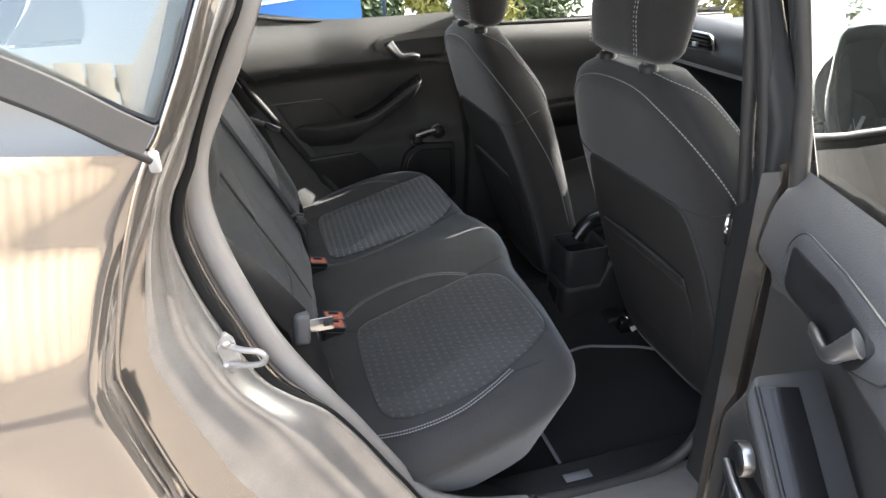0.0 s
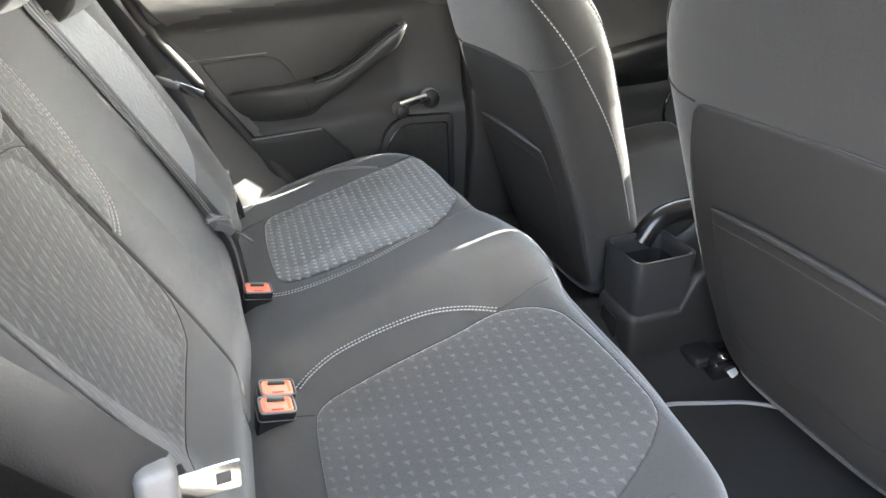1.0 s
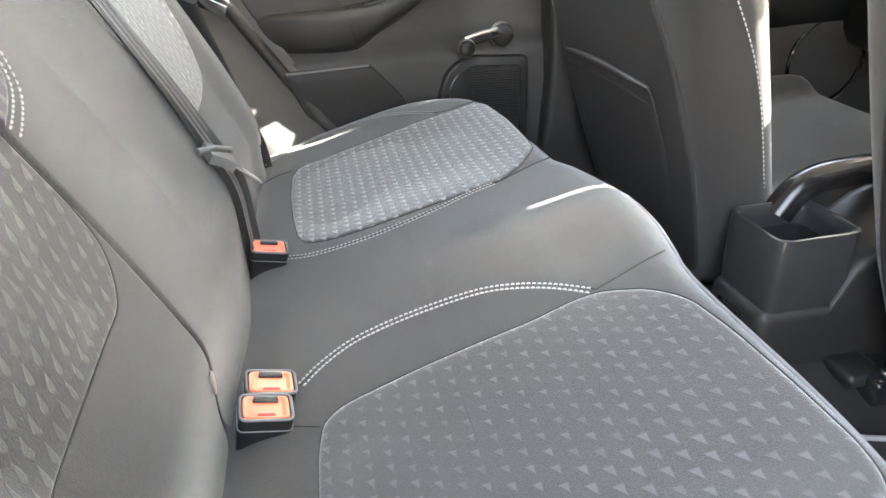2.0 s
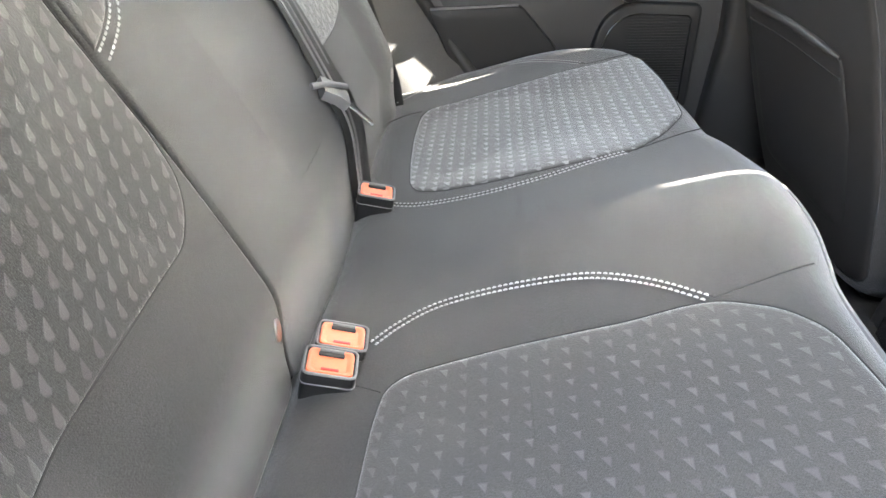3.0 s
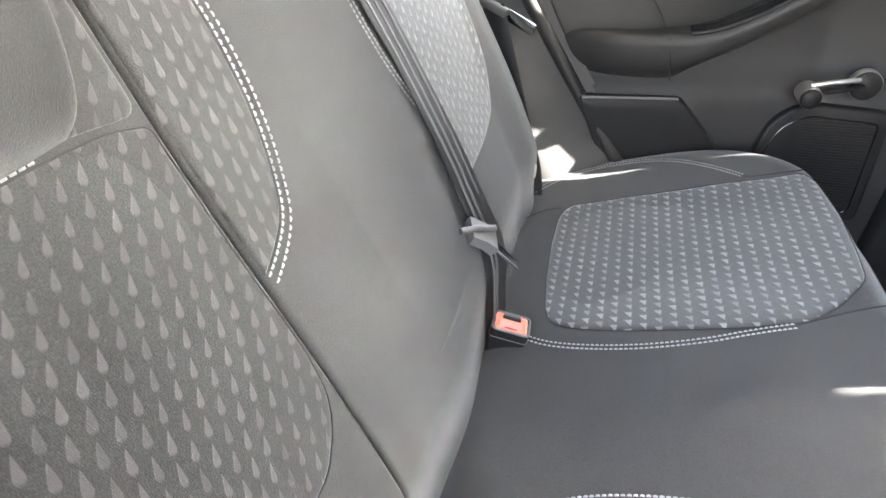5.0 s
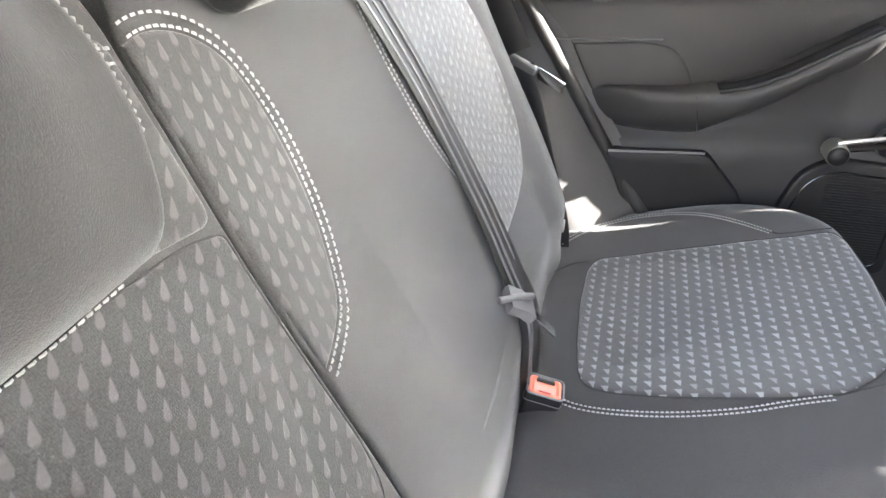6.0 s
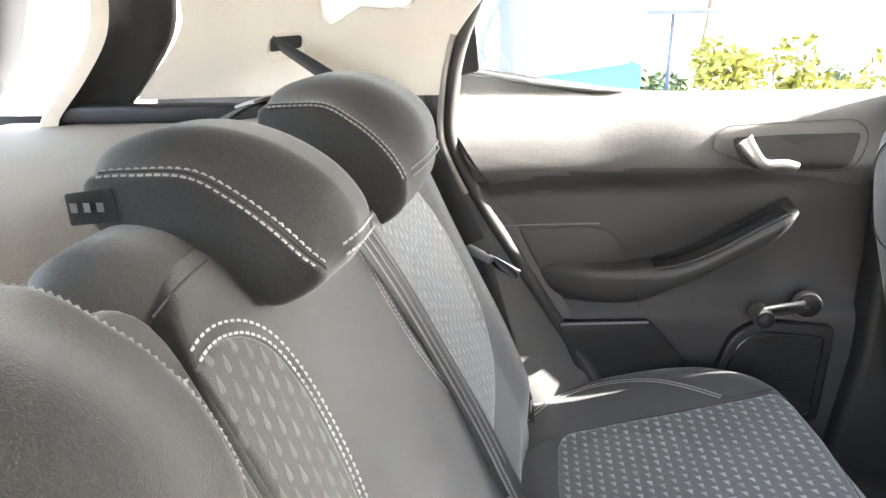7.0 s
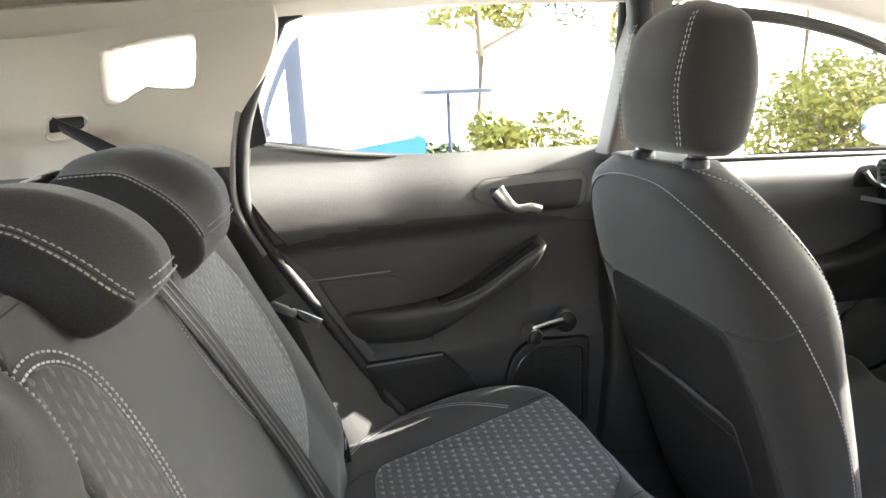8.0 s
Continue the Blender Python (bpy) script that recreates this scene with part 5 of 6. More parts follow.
belt_near = thing("seat_belt", "slack black seat belt with a bright tongue beside the doorway", "seat belt")
pts = [(-0.18, -0.58, 1.14), (-0.06, -0.560, 1.06), (0.020, -0.560, 0.945), (0.080, -0.553, 0.855), (0.120, -0.542, 0.784)]
cur = spline(pts, 40)
part("webbing", ribbon(cur, Vector((0.75, 0.55, 0.35)), 0.046, 0.0025), webbing, belt_near, "black woven webbing")
pts = [(0.122, -0.542, 0.779), (0.136, -0.542, 0.70), (0.150, -0.535, 0.60), (0.16, -0.53, 0.54)]
part("lap_webbing", ribbon(spline(pts, 24), Vector((0.75, 0.55, 0.35)), 0.046, 0.0025), webbing, belt_near, "black woven webbing")
nm = Euler((radians(-6), radians(8), radians(12))).to_matrix().to_4x4()
tg = part("tongue_grip", box((0.026, 0.030, 0.052), (0.124, -0.540, 0.770), 0.007, m=nm), webbing_grey, belt_near, "grey plastic grip")
plate = part("tongue_plate", box((0.046, 0.003, 0.022), (0.153, -0.534, 0.766), 0.001, m=nm), chrome, tg, "bright metal tongue")
part("plate_hole", box((0.010, 0.0036, 0.009), (0.164, -0.532, 0.765), 0.0005, m=nm), seam_mat, plate)


# ---- front seats ----
def front_seat(y, X, label, HX, hc):
    """A front seat seen from behind: reclined back with a vinyl panel and map pocket, headrest on two posts, cushion."""
    s = thing("front_seat", label, "car seat", group="front seats")
    LZ, lean = 0.69, 0.30
    DR = 0.062
    widths = [(-0.325, 0.17), (-0.31, 0.195), (-0.27, 0.222), (-0.16, 0.248), (0.0, 0.262), (0.10, 0.268), (0.19, 0.272), (0.24, 0.264), (0.28, 0.249), (0.315, 0.229), (0.345, 0.204), (0.368, 0.175), (0.385, 0.140), (0.394, 0.10)]

    def half(w):
        return (table(widths, w - 0.012) + table(widths, w) + table(widths, w + 0.012)) / 3

    def deep(w):
        return 0.085 - 0.045 * smooth(0.24, 0.39, w) - 0.02 * smooth(-0.25, -0.32, w)

    def back_of(w):
        return DR - 0.030 * smooth(0.33, 0.394, w) ** 2

    def to(v, w, d):
        # v across, w up from the pocket's height, d back towards the rear
        return Vector((X + DR - lean * w - d, y + v, LZ + w))

    rings, uvs = [], []
    for i in range(57):
        w = -0.325 + 0.719 * i / 56
        hw = half(w)
        row, ru = [], []
        for k in range(56):
            a = 2 * math.pi * k / 56
            ca, sa = math.cos(a), math.sin(a)
            v = hw * math.copysign(abs(ca) ** 0.5, ca)
            d = (back_of(w) if sa > 0 else deep(w)) * math.copysign(abs(sa) ** 0.5, sa)
            row.append(to(v, w, d))
            ru.append((k * 0.018, w))
        rings.append(row)
        uvs.append(ru)
    part("backrest", loft(rings, uvs=uvs), cloth_front, s, "charcoal cloth backrest")

    def shell(v, w, h):
        e = min(1.0, abs(v) / half(w))
        return to(v, w, back_of(w) * (max(0.0, 1 - e ** 4)) ** 0.25 + h)
    so = dense(rounded([(-0.185, -0.310), (0.185, -0.310), (0.222, -0.14), (0.214, 0.06), (0.178, 0.166), (0.0, 0.172), (-0.178, 0.166), (-0.214, 0.06), (-0.222, -0.12)], [0.05, 0.05, 0.06, 0.08, 0.03, 0.08, 0.03, 0.08, 0.06]), 0.015)
    back = part("back_panel", inlay(so, shell, 0.0035, 0.010, 0.002), vinyl, s, "black grained vinyl seat back")
    part("panel_seam", tube([shell(u, v, 0.0012) for u, v in so], 0.0013, 5, closed=True), seam_mat, back)
    for sg_ in (-1, 1):
        sd = [shell(sg_ * 0.178, 0.166, 0.001), shell(sg_ * 0.225, 0.172, 0.001), shell(sg_ * 0.262, 0.186, 0.001), to(sg_ * (half(0.20) + 0.001), 0.20, 0.010), to(sg_ * (half(0.215) + 0.001), 0.215, -0.03)]
        part("side_seam", tube(spline(sd, 24), 0.0014, 5), seam_mat, s)
    po = dense(rounded([(-0.15, -0.24), (0.15, -0.24), (0.165, -0.10), (0.158, 0.006), (0.10, 0.012), (-0.10, 0.012), (-0.158, 0.006), (-0.165, -0.10)], [0.04, 0.04, 0.06, 0.012, 0.05, 0.05, 0.012, 0.06]), 0.012)
    pocket = part("map_pocket", inlay(po, lambda v, w, h: shell(v, w, h + 0.0035 + 0.005 * smooth(-0.12, 0.0, w)), 0.002, 0.020, 0.0015), vinyl, back, "black vinyl map pocket")
    part("pocket_hem", tube([shell(v, 0.013 - 0.25 * v * v, 0.0095) for v in [-0.155 + 0.31 * k / 20 for k in range(21)]], [0.0062 - 0.004 * abs(k - 10) ** 4 / 1e4 for k in range(21)], 8), vinyl, pocket)
    part("hem_seam", tube([shell(v, -0.012 - 0.25 * v * v, 0.0098) for v in [-0.155 + 0.31 * k / 20 for k in range(21)]], 0.0011, 5), seam_mat, pocket)
    # pale stitching across the top and down both shoulders
    def round_(w, deg):
        # a point of the backrest's section, turned from its outer side (0) to its rear (90)
        ca, sa = math.cos(radians(deg)), math.sin(radians(deg))
        deep_ = back_of(w) if sa > 0 else deep(w)
        return half(w) * max(0.0, ca) ** 0.5 + 0.0006, deep_ * math.copysign(abs(sa) ** 0.5, sa) + 0.0006 * sa
    inner = [(0.366, 90), (0.362, 80), (0.345, 62), (0.310, 42), (0.272, 24), (0.235, 10), (0.185, 1), (0.06, -6), (-0.08, -11), (-0.22, -12)]
    outer = [(0.3935, 75), (0.3935, 50), (0.387, 22), (0.366, -4), (0.330, -13), (0.283, -20), (0.235, -27), (0.17, -34), (0.06, -40), (-0.08, -42)]
    for line in (inner, outer):
        c = []
        for sg_, pts in ((-1, line[::-1]), (1, line[1:] if line is inner else line)):
            for w, deg in pts:
                v, d = round_(w, deg)
                c.append(to(sg_ * v, w, d))
        cc = spline(c, 220)
        mid_ = Vector((X + 0.02 - lean * 0.1, y, LZ + 0.1))
        tagged(part("stitching", stitches(cc, lambda p: (Vector((p.x - mid_.x - 0.06 + lean * (p.z - mid_.z), p.y - y, 0.4 * (p.z - mid_.z)))).normalized(), 1, rows=1, pitch=0.0076, length=0.0054, width=0.0016), thread_dim, s, "row of pale stitches"), kind="stuff")
        part("shoulder_seam", tube(cc, 0.0010, 5), seam_mat, s)

    def hto(v, w, d):
        return Vector((HX - 0.065 + 0.05 * (w - 0.409) - d, hc + v, LZ + w))
    hz = 0.409
    hr = part("headrest", box((0.01, 0.01, 0.01)), cloth_front, s, "charcoal cloth headrest with pale stitching")
    old = hr.data
    rings, uvs = [], []
    for i in range(25):
        f = i / 24
        w = hz + 0.200 * f
        low = math.sqrt(max(0.30, 1 - ((0.10 - f) / 0.12) ** 2)) if f < 0.10 else 1
        high = math.sqrt(max(0.06, 1 - ((f - 0.82) / 0.19) ** 2)) if f > 0.82 else 1
        hw = 0.117 * (1 - 0.22 * (abs(f - 0.42) / 0.58) ** 3) * high * (0.84 + 0.16 * low) * (1 - 0.13 * f)
        row, ru = [], []
        for k in range(36):
            a = 2 * math.pi * k / 36
            ca, sa = math.cos(a), math.sin(a)
            v = hw * math.copysign(abs(ca) ** 0.55, ca)
            t = (0.042 + 0.018 * bell(f, 0.45, 0.35)) * high * low
            row.append(hto(v, w, t * math.copysign(abs(sa) ** 0.55, sa)))
            ru.append((k * 0.016, w))
        rings.append(row)
        uvs.append(ru)
    bm = loft(rings, uvs=uvs)
    bmesh.ops.recalc_face_normals(bm, faces=bm.faces[:])
    for f in bm.faces:
        f.smooth = True
    bm.to_mesh(old)
    bm.free()
    for sg_ in (-1, 1):
        c = [hto(sg_ * 0.080, hz + 0.200 * k / 30, (0.042 + 0.018 * bell(k / 30, 0.45, 0.35)) * (1 - (0.080 / 0.117) ** 3.6) ** 0.28 * (math.sqrt(max(0.1, 1 - ((k / 30 - 0.82) / 0.19) ** 2)) if k > 25 else 1)) for k in range(2, 29)]
        tagged(part("stitching", stitches(c, lambda p: Vector((-1, 0, 0.2)).normalized(), 1, pitch=0.0076, length=0.0054, width=0.0014), thread_dim, hr, "double row of pale stitches"), kind="stuff")
        px = X - lean * 0.39 + 0.030
        part("post", tube([(px, hc + sg_ * 0.072, LZ + 0.396), (HX - 0.063, hc + sg_ * 0.072, LZ + hz + 0.03)], 0.006, 10), chrome, s, "bright headrest post")
        part("post_collar", disc(0.017, 0.014, Matrix.Translation((px, hc + sg_ * 0.072, LZ + 0.392)), 20, 0.004), plastic, s, "black post collar")
        part("collar_ring", tube([(px + 0.010 * math.cos(a), hc + sg_ * 0.072 + 0.010 * math.sin(a), LZ + 0.407) for a in [2 * math.pi * k / 16 for k in range(16)]], 0.0025, 6, closed=True), chrome, s, "bright collar ring")
    # cushion and base
    co = dense(rounded([(X + 0.13, -0.25), (X + 0.13, 0.25), (X + 0.58, 0.26), (X + 0.58, -0.26)], 0.06), 0.02)
    part("cushion", pad(co, lambda u, v: (max(X + 0.23, min(X + 0.43, u)), 0.0), lambda u, v, h: Vector((u, y + v, 0.51 + 0.05 * smooth(X + 0.1, X + 0.5, u) + 0.03 * smooth(0.16, 0.23, abs(v)) + h)), 0.04, 0.14, 0.02, nr=8), cloth_front, s, "charcoal cloth seat cushion")
    part("seat_base", box((0.40, 0.40, 0.07), (X + 0.34, y, 0.355), 0.02), plastic, s, "black seat runners")
    return s


front_seat(0.322, 0.744, "charcoal front passenger seat with map pocket and headrest", 0.738, 0.246)
front_seat(-0.326, 0.858, "charcoal driver's seat with map pocket and headrest", 0.850, -0.335)

# ---- centre console ----
cons = thing("centre_console", "black plastic centre console with an open rear cup tray", "console")
rings = []
CC = 0.007
for x, hw, zt, zb in ((0.810, 0.046, 0.425, 0.30), (0.820, 0.056, 0.438, 0.29), (0.83, 0.060, 0.440, 0.29), (0.92, 0.062, 0.442, 0.29), (0.945, 0.062, 0.50, 0.29), (1.02, 0.064, 0.55, 0.30), (1.25, 0.075, 0.60, 0.33), (1.45, 0.09, 0.70, 0.33)):
    rings.append([Vector((x, CC + a, b)) for a, b in rounded([(-hw - 0.010, zb), (hw + 0.010, zb), (hw, zt), (-hw, zt)], [0.01, 0.01, 0.02, 0.02], 4)])
part("body", loft(rings), plastic, cons)
tray = dense(rounded([(0.822, CC - 0.056), (0.822, CC + 0.056), (0.945, CC + 0.056), (0.945, CC - 0.056)], 0.020, 5), 0.012)
tr = part("tray", loft([[Vector((0.880 + (a - 0.880) * k, CC + (b - CC) * k, z)) for a, b in tray] for k, z in ((0.98, 0.415), (1.03, 0.470), (1.04, 0.538), (1.02, 0.545), (0.97, 0.546), (0.90, 0.542), (0.87, 0.530), (0.84, 0.458), (0.05, 0.456))]), tray_plastic, cons, "open storage tray with glossy rim")
part("tray_liner", loft([[Vector((0.880 + (a - 0.880) * k, CC + (b - CC) * k, z)) for a, b in tray] for k, z in ((0.872, 0.526), (0.83, 0.462), (0.05, 0.460))], cap=False), carpet, tr, "matt black tray liner")
part("hand_grip", tube(spline([(0.90, 0.062, 0.525), (0.925, 0.062, 0.560), (0.965, 0.058, 0.578), (1.05, 0.05, 0.585), (1.15, 0.04, 0.59)], 24), 0.022, 10), plastic_gloss, cons, "glossy hand-brake grip")
part("rear_flap", box((0.004, 0.050, 0.045), (0, 0, 0), 0.002, m=Matrix.Translation((0.807, CC, 0.40)) @ Euler((0, radians(4), 0)).to_matrix().to_4x4()), plastic_gloss, cons, "small rear cover")

# ---- mats and small things on the floor ----
mat_o = dense(rounded([(0.60, -0.56), (0.60, -0.20), (0.83, -0.155), (0.985, -0.20), (1.05, -0.26), (1.03, -0.46), (0.92, -0.56)], [0.03, 0.04, 0.03, 0.04, 0.05, 0.05, 0.05]), 0.02)
mat_ = thing("floor_mat", "black carpet floor mat with grey bound edge", "floor mat")
part("carpet", slab(mat_o, lambda u, v, h: Vector((u, v, floor_z(u, v) + 0.004 + h)), 0.006, 0.003), carpet, mat_)
part("bound_edge", tube([Vector((u, v, floor_z(u, v) + 0.011)) for u, v in mat_o], 0.0042, 6, closed=True), piping, mat_, "grey bound edge")
rail = thing("seat_rail", "black seat rail end with a bolt on the floor", "seat rail")
part("rail", box((0.26, 0.045, 0.04), (1.08, -0.110, 0.335), 0.006), plastic_gloss, rail)
part("bolt", disc(0.010, 0.008, Matrix.Translation((0.975, -0.118, 0.355)), 6), chrome, rail)
part("cover", box((0.06, 0.075, 0.022), (0.955, -0.075, 0.345), 0.008), plastic, rail)
paper = tagged(part("paper_scrap", slab(rounded([(0.975, -0.150), (0.992, -0.146), (0.996, -0.128), (0.978, -0.130)], 0.004), lambda u, v, h: Vector((u, v, 0.330 + h + 0.2 * (u - 0.975))), 0.003, 0.001), white_print), "small crumpled paper scrap on the seat rail", "litter")


# ---- front doors, dashboard, wheel ----
def front_door(side):
    d = thing("front_door", "closed front door with charcoal trim" if side > 0 else "closed driver's door beyond the open rear door", "car door")
    yy = 0.665
    rows = []
    for i in range(25):
        x = 0.86 + 0.92 * i / 24
        row = []
        for j in range(25):
            z = 0.36 + 0.665 * j / 24
            n = 0.018 * bell(z, 0.97, 0.06) - 0.03 * smooth(1.0, 1.04, z) - 0.02 * smooth(0.92, 0.86, z) + 0.03 * smooth(0.80, 0.76, z) * smooth(0.60, 0.66, z)
            row.append(Vector((x, side * (yy - n), z - 0.02 * (x - 0.86))))
        rows.append(row)
    part("trim_panel", loft(rows, closed=False, cap=False), plastic_soft, d)
    part("window_seal", tube([(0.86, side * (yy + 0.02), 1.032), (1.3, side * (yy + 0.02), 1.022), (1.75, side * (yy + 0.02), 1.008)], 0.007, 8), rubber, d)
    fr = spline([(0.865, side * (yy + 0.02), 1.03), (0.850, side * (yy - 0.01), 1.15), (0.83, side * (yy - 0.040), 1.315), (0.90, side * (yy - 0.045), 1.332), (1.15, side * (yy - 0.05), 1.308), (1.40, side * (yy - 0.045), 1.235), (1.75, side * (yy - 0.01), 1.07)], 50)
    part("window_frame", tube(fr, 0.013, 8, up=(0, 1, 0)), rubber, d, "black window frame")
    rings = [fr, [Vector((p.x, p.y + side * 0.003, p.z)) for p in fr]]
    low = [Vector((0.870 + 0.870 * k / 49, side * (yy + 0.02), 1.025 - 0.017 * k / 49)) for k in range(50)]
    topv = [Vector((p.x, p.y, p.z - 0.004)) for p in fr]
    out = Vector((0, side * 0.004, 0))
    mids = [a.lerp(b, 0.5) for a, b in zip(low, topv)]
    bm = loft([low, topv, [p + out for p in topv], [p + out for p in low], low], closed=False, cap=False)
    g = part("window_pane", bm, pane, d, sharp=20)
    g.visible_shadow = False
    if side > 0:
        mr = part("door_mirror", loft([[Vector((1.63 + a, 0.735 + b, 1.06 + 0.62 * c * q + 0.01)) for b, c in [(0.105 + 0.105 * math.copysign(abs(math.cos(k)) ** 0.7, math.cos(k)) * q, 0.085 * math.copysign(abs(math.sin(k)) ** 0.7, math.sin(k))) for k in [2 * math.pi * i / 28 for i in range(28)]]] for a, q in ((0.0, 0.92), (0.005, 1.0), (0.05, 0.98), (0.09, 0.80), (0.115, 0.45))]), paint, d, "grey-brown door mirror")
        part("mirror_glass", slab([(0.105 + 0.088 * math.copysign(abs(math.cos(k)) ** 0.7, math.cos(k)), 0.043 * math.copysign(abs(math.sin(k)) ** 0.7, math.sin(k))) for k in [2 * math.pi * i / 28 for i in range(28)]], lambda u, v, h: Vector((1.629 - h, 0.735 + u, 1.07 + v)), 0.002, 0.0005, 1), chrome, mr, "mirror glass")
    part("outer_skin", loft([[Vector((x, side * (yy + 0.09 - 0.02 * abs(k - 4) / 4), 0.33 + 0.70 * k / 8)) for k in range(9)] for x in (0.84, 1.2, 1.5, 1.8)], closed=False, cap=False), paint, d, "grey-brown metallic outer panel")
    bz = dense(rounded([(1.34, 0.95), (1.55, 0.945), (1.56, 1.0), (1.36, 1.0)], 0.02), 0.02)
    bez = part("handle_bezel", slab(bz, lambda u, v, h: Vector((u, side * (yy - 0.018 - h), v)), 0.006, 0.003), plastic, d)
    part("release_lever", tube(spline([(1.37, side * 0.638, 0.985), (1.40, side * 0.630, 0.955), (1.48, side * 0.630, 0.95)], 16), 0.012, 10, flat=0.5), satin, bez, "satin silver release lever")
    part("armrest", loft([[Vector((x, side * (yy - a), b)) for a, b in rounded([(0.0, 0.76 + q), (0.075, 0.76 + q), (0.075, 0.70 + q), (0.0, 0.66)], [0.005, 0.02, 0.02, 0.005], 4)] for x, q in ((0.95, 0.0), (1.15, 0.01), (1.35, 0.04), (1.55, 0.12), (1.62, 0.13))]), plastic, d, "dark armrest")
    part("speaker_ring", tube([Vector((1.46 + 0.10 * math.cos(a), side * (yy - 0.006), 0.58 + 0.10 * math.sin(a))) for a in [2 * math.pi * k / 32 for k in range(32)]], 0.005, 6, closed=True), plastic_gloss, d)
    return d


front_door(1)
front_door(-1)

dash = thing("dashboard", "black dashboard with round-cornered air vents and silver strip", "dashboard")
sec = [(1.62, 1.00), (1.50, 1.035), (1.42, 1.02), (1.385, 0.985), (1.375, 0.93), (1.40, 0.88), (1.42, 0.80), (1.46, 0.62), (1.75, 0.60), (1.95, 0.95)]
part("body", loft([[Vector((p.x + 0.05 * abs(yv / 0.66) ** 3, yv, p.y)) for p in spline([(*q, 0) for q in sec], 40, closed=True)] for yv in [-0.66 + 1.32 * k / 24 for k in range(25)]]), plastic, dash)
part("silver_strip", ribbon([(1.371, yv, 0.925) for yv in [-0.64 + 1.28 * k / 20 for k in range(21)]], Vector((0, 0, 1)), 0.010, 0.006), satin, dash, "thin silver strip")


def vent(y, z=0.985):
    o = dense(rounded([(-0.075, -0.030), (0.075, -0.030), (0.070, 0.034), (-0.070, 0.034)], 0.022), 0.01)
    v = part("air_vent", slab(o, lambda u, w, h: Vector((1.392 - h - 0.25 * w, y + u, z + w)), 0.010, 0.004), plastic_gloss, dash, "air vent with slats and bright rim")
    part("rim", tube([Vector((1.381 - 0.25 * w, y + u, z + w)) for u, w in o], 0.0035, 6, closed=True), satin, v, "satin silver rim")
    for k in range(5):
        part("slat", box((0.010, 0.125, 0.004), (1.378 - 0.25 * (-0.020 + 0.011 * k), y, z - 0.020 + 0.011 * k), 0.001), plastic, v)
    part("thumb_wheel", box((0.012, 0.020, 0.014), (1.372, y, z), 0.003), satin, v)


for yv in (0.54, 0.30, -0.07, -0.56):
    vent(yv)
part("screen", slab(rounded([(-0.11, 1.02), (0.11, 1.02), (0.11, 1.163), (-0.11, 1.163)], 0.012), lambda u, v, h: Vector((1.40 - h - 0.1 * (v - 1.02), u + 0.0, v)), 0.014, 0.004), screen_mat, dash, "dark central screen")
part("binnacle", loft([[Vector((x, -0.34 + a, b)) for a, b in rounded([(-0.18, 0.98), (0.18, 0.98), (0.14, 1.10), (-0.14, 1.10)], 0.05, 5)] for x in (1.36, 1.40, 1.55)]), plastic, dash, "instrument hood")

wheel = thing("steering_wheel", "black steering wheel with silver-trimmed spokes", "steering wheel")
wm = Matrix.Translation((1.27, -0.34, 0.93)) @ Euler((0, radians(-66), 0)).to_matrix().to_4x4()
part("rim", tube([wm @ Vector((0.185 * math.cos(a), 0.185 * math.sin(a), 0)) for a in [2 * math.pi * k / 60 for k in range(60)]], 0.016, 12, closed=True), plastic, wheel, "black leather rim")
part("hub", slab([(0.075 * math.cos(a) * 0.9, 0.085 * math.sin(a)) for a in [2 * math.pi * k / 32 for k in range(32)]], lambda u, v, h: wm @ Vector((u, v, h - 0.02)), 0.045, 0.02, 5), plastic, wheel)
for a0 in (90, -90, 180):
    a = radians(a0)
    sp_ = part("spoke", tube([wm @ Vector((0.05 * math.cos(a), 0.05 * math.sin(a), 0.0)), wm @ Vector((0.12 * math.cos(a), 0.12 * math.sin(a), -0.008)), wm @ Vector((0.178 * math.cos(a), 0.178 * math.sin(a), 0))], 0.022, 8, flat=0.5), plastic, wheel)
    part("spoke_trim", tube([wm @ Vector((0.085 * math.cos(a + s_ * 0.3), 0.085 * math.sin(a + s_ * 0.3), 0.02)) for s_ in (-1, 0, 1)], 0.004, 6), satin, sp_)
part("column", tube([wm @ Vector((0, 0, -0.02)), wm @ Vector((0, 0, -0.16))], 0.04, 12), plastic, wheel)

# windscreen, bulkhead, bonnet line
ws = [[Vector((1.62 + 0.62 * (1 - f), yv * (0.92 + 0.10 * (1 - f)), 1.30 - 0.33 * (1 - f))) for yv in (-0.62, -0.3, 0, 0.3, 0.62)] for f in (1, 0.5, 0)]
up_ = Vector((0.002, 0, 0.0045))
wsp = part("windscreen", loft([ws[0], ws[2], [p + up_ for p in ws[2]], [p + up_ for p in ws[0]], ws[0]], closed=False, cap=False), pane, sharp=20)
wsp.visible_shadow = False
tagged(wsp, "clear windscreen above the dashboard", "windscreen", kind="structure")
tagged(part("bulkhead", loft([[Vector((1.95, yv, z)) for yv in (-0.70, 0, 0.70)] for z in (0.28, 0.6, 0.97)], closed=False, cap=False), plastic), "black bulkhead under the dashboard", "bulkhead", kind="structure")
bon = [[Vector((1.95 + 0.95 * i / 8, yv, 1.0 - 0.16 * (i / 8) ** 1.6 - 0.05 * (yv / 0.75) ** 4)) for yv in [-0.75 + 1.5 * k / 12 for k in range(13)]] for i in range(9)]
tagged(part("bonnet", loft(bon, closed=False, cap=False), paint), "grey-brown metallic bonnet", "bonnet", kind="structure")
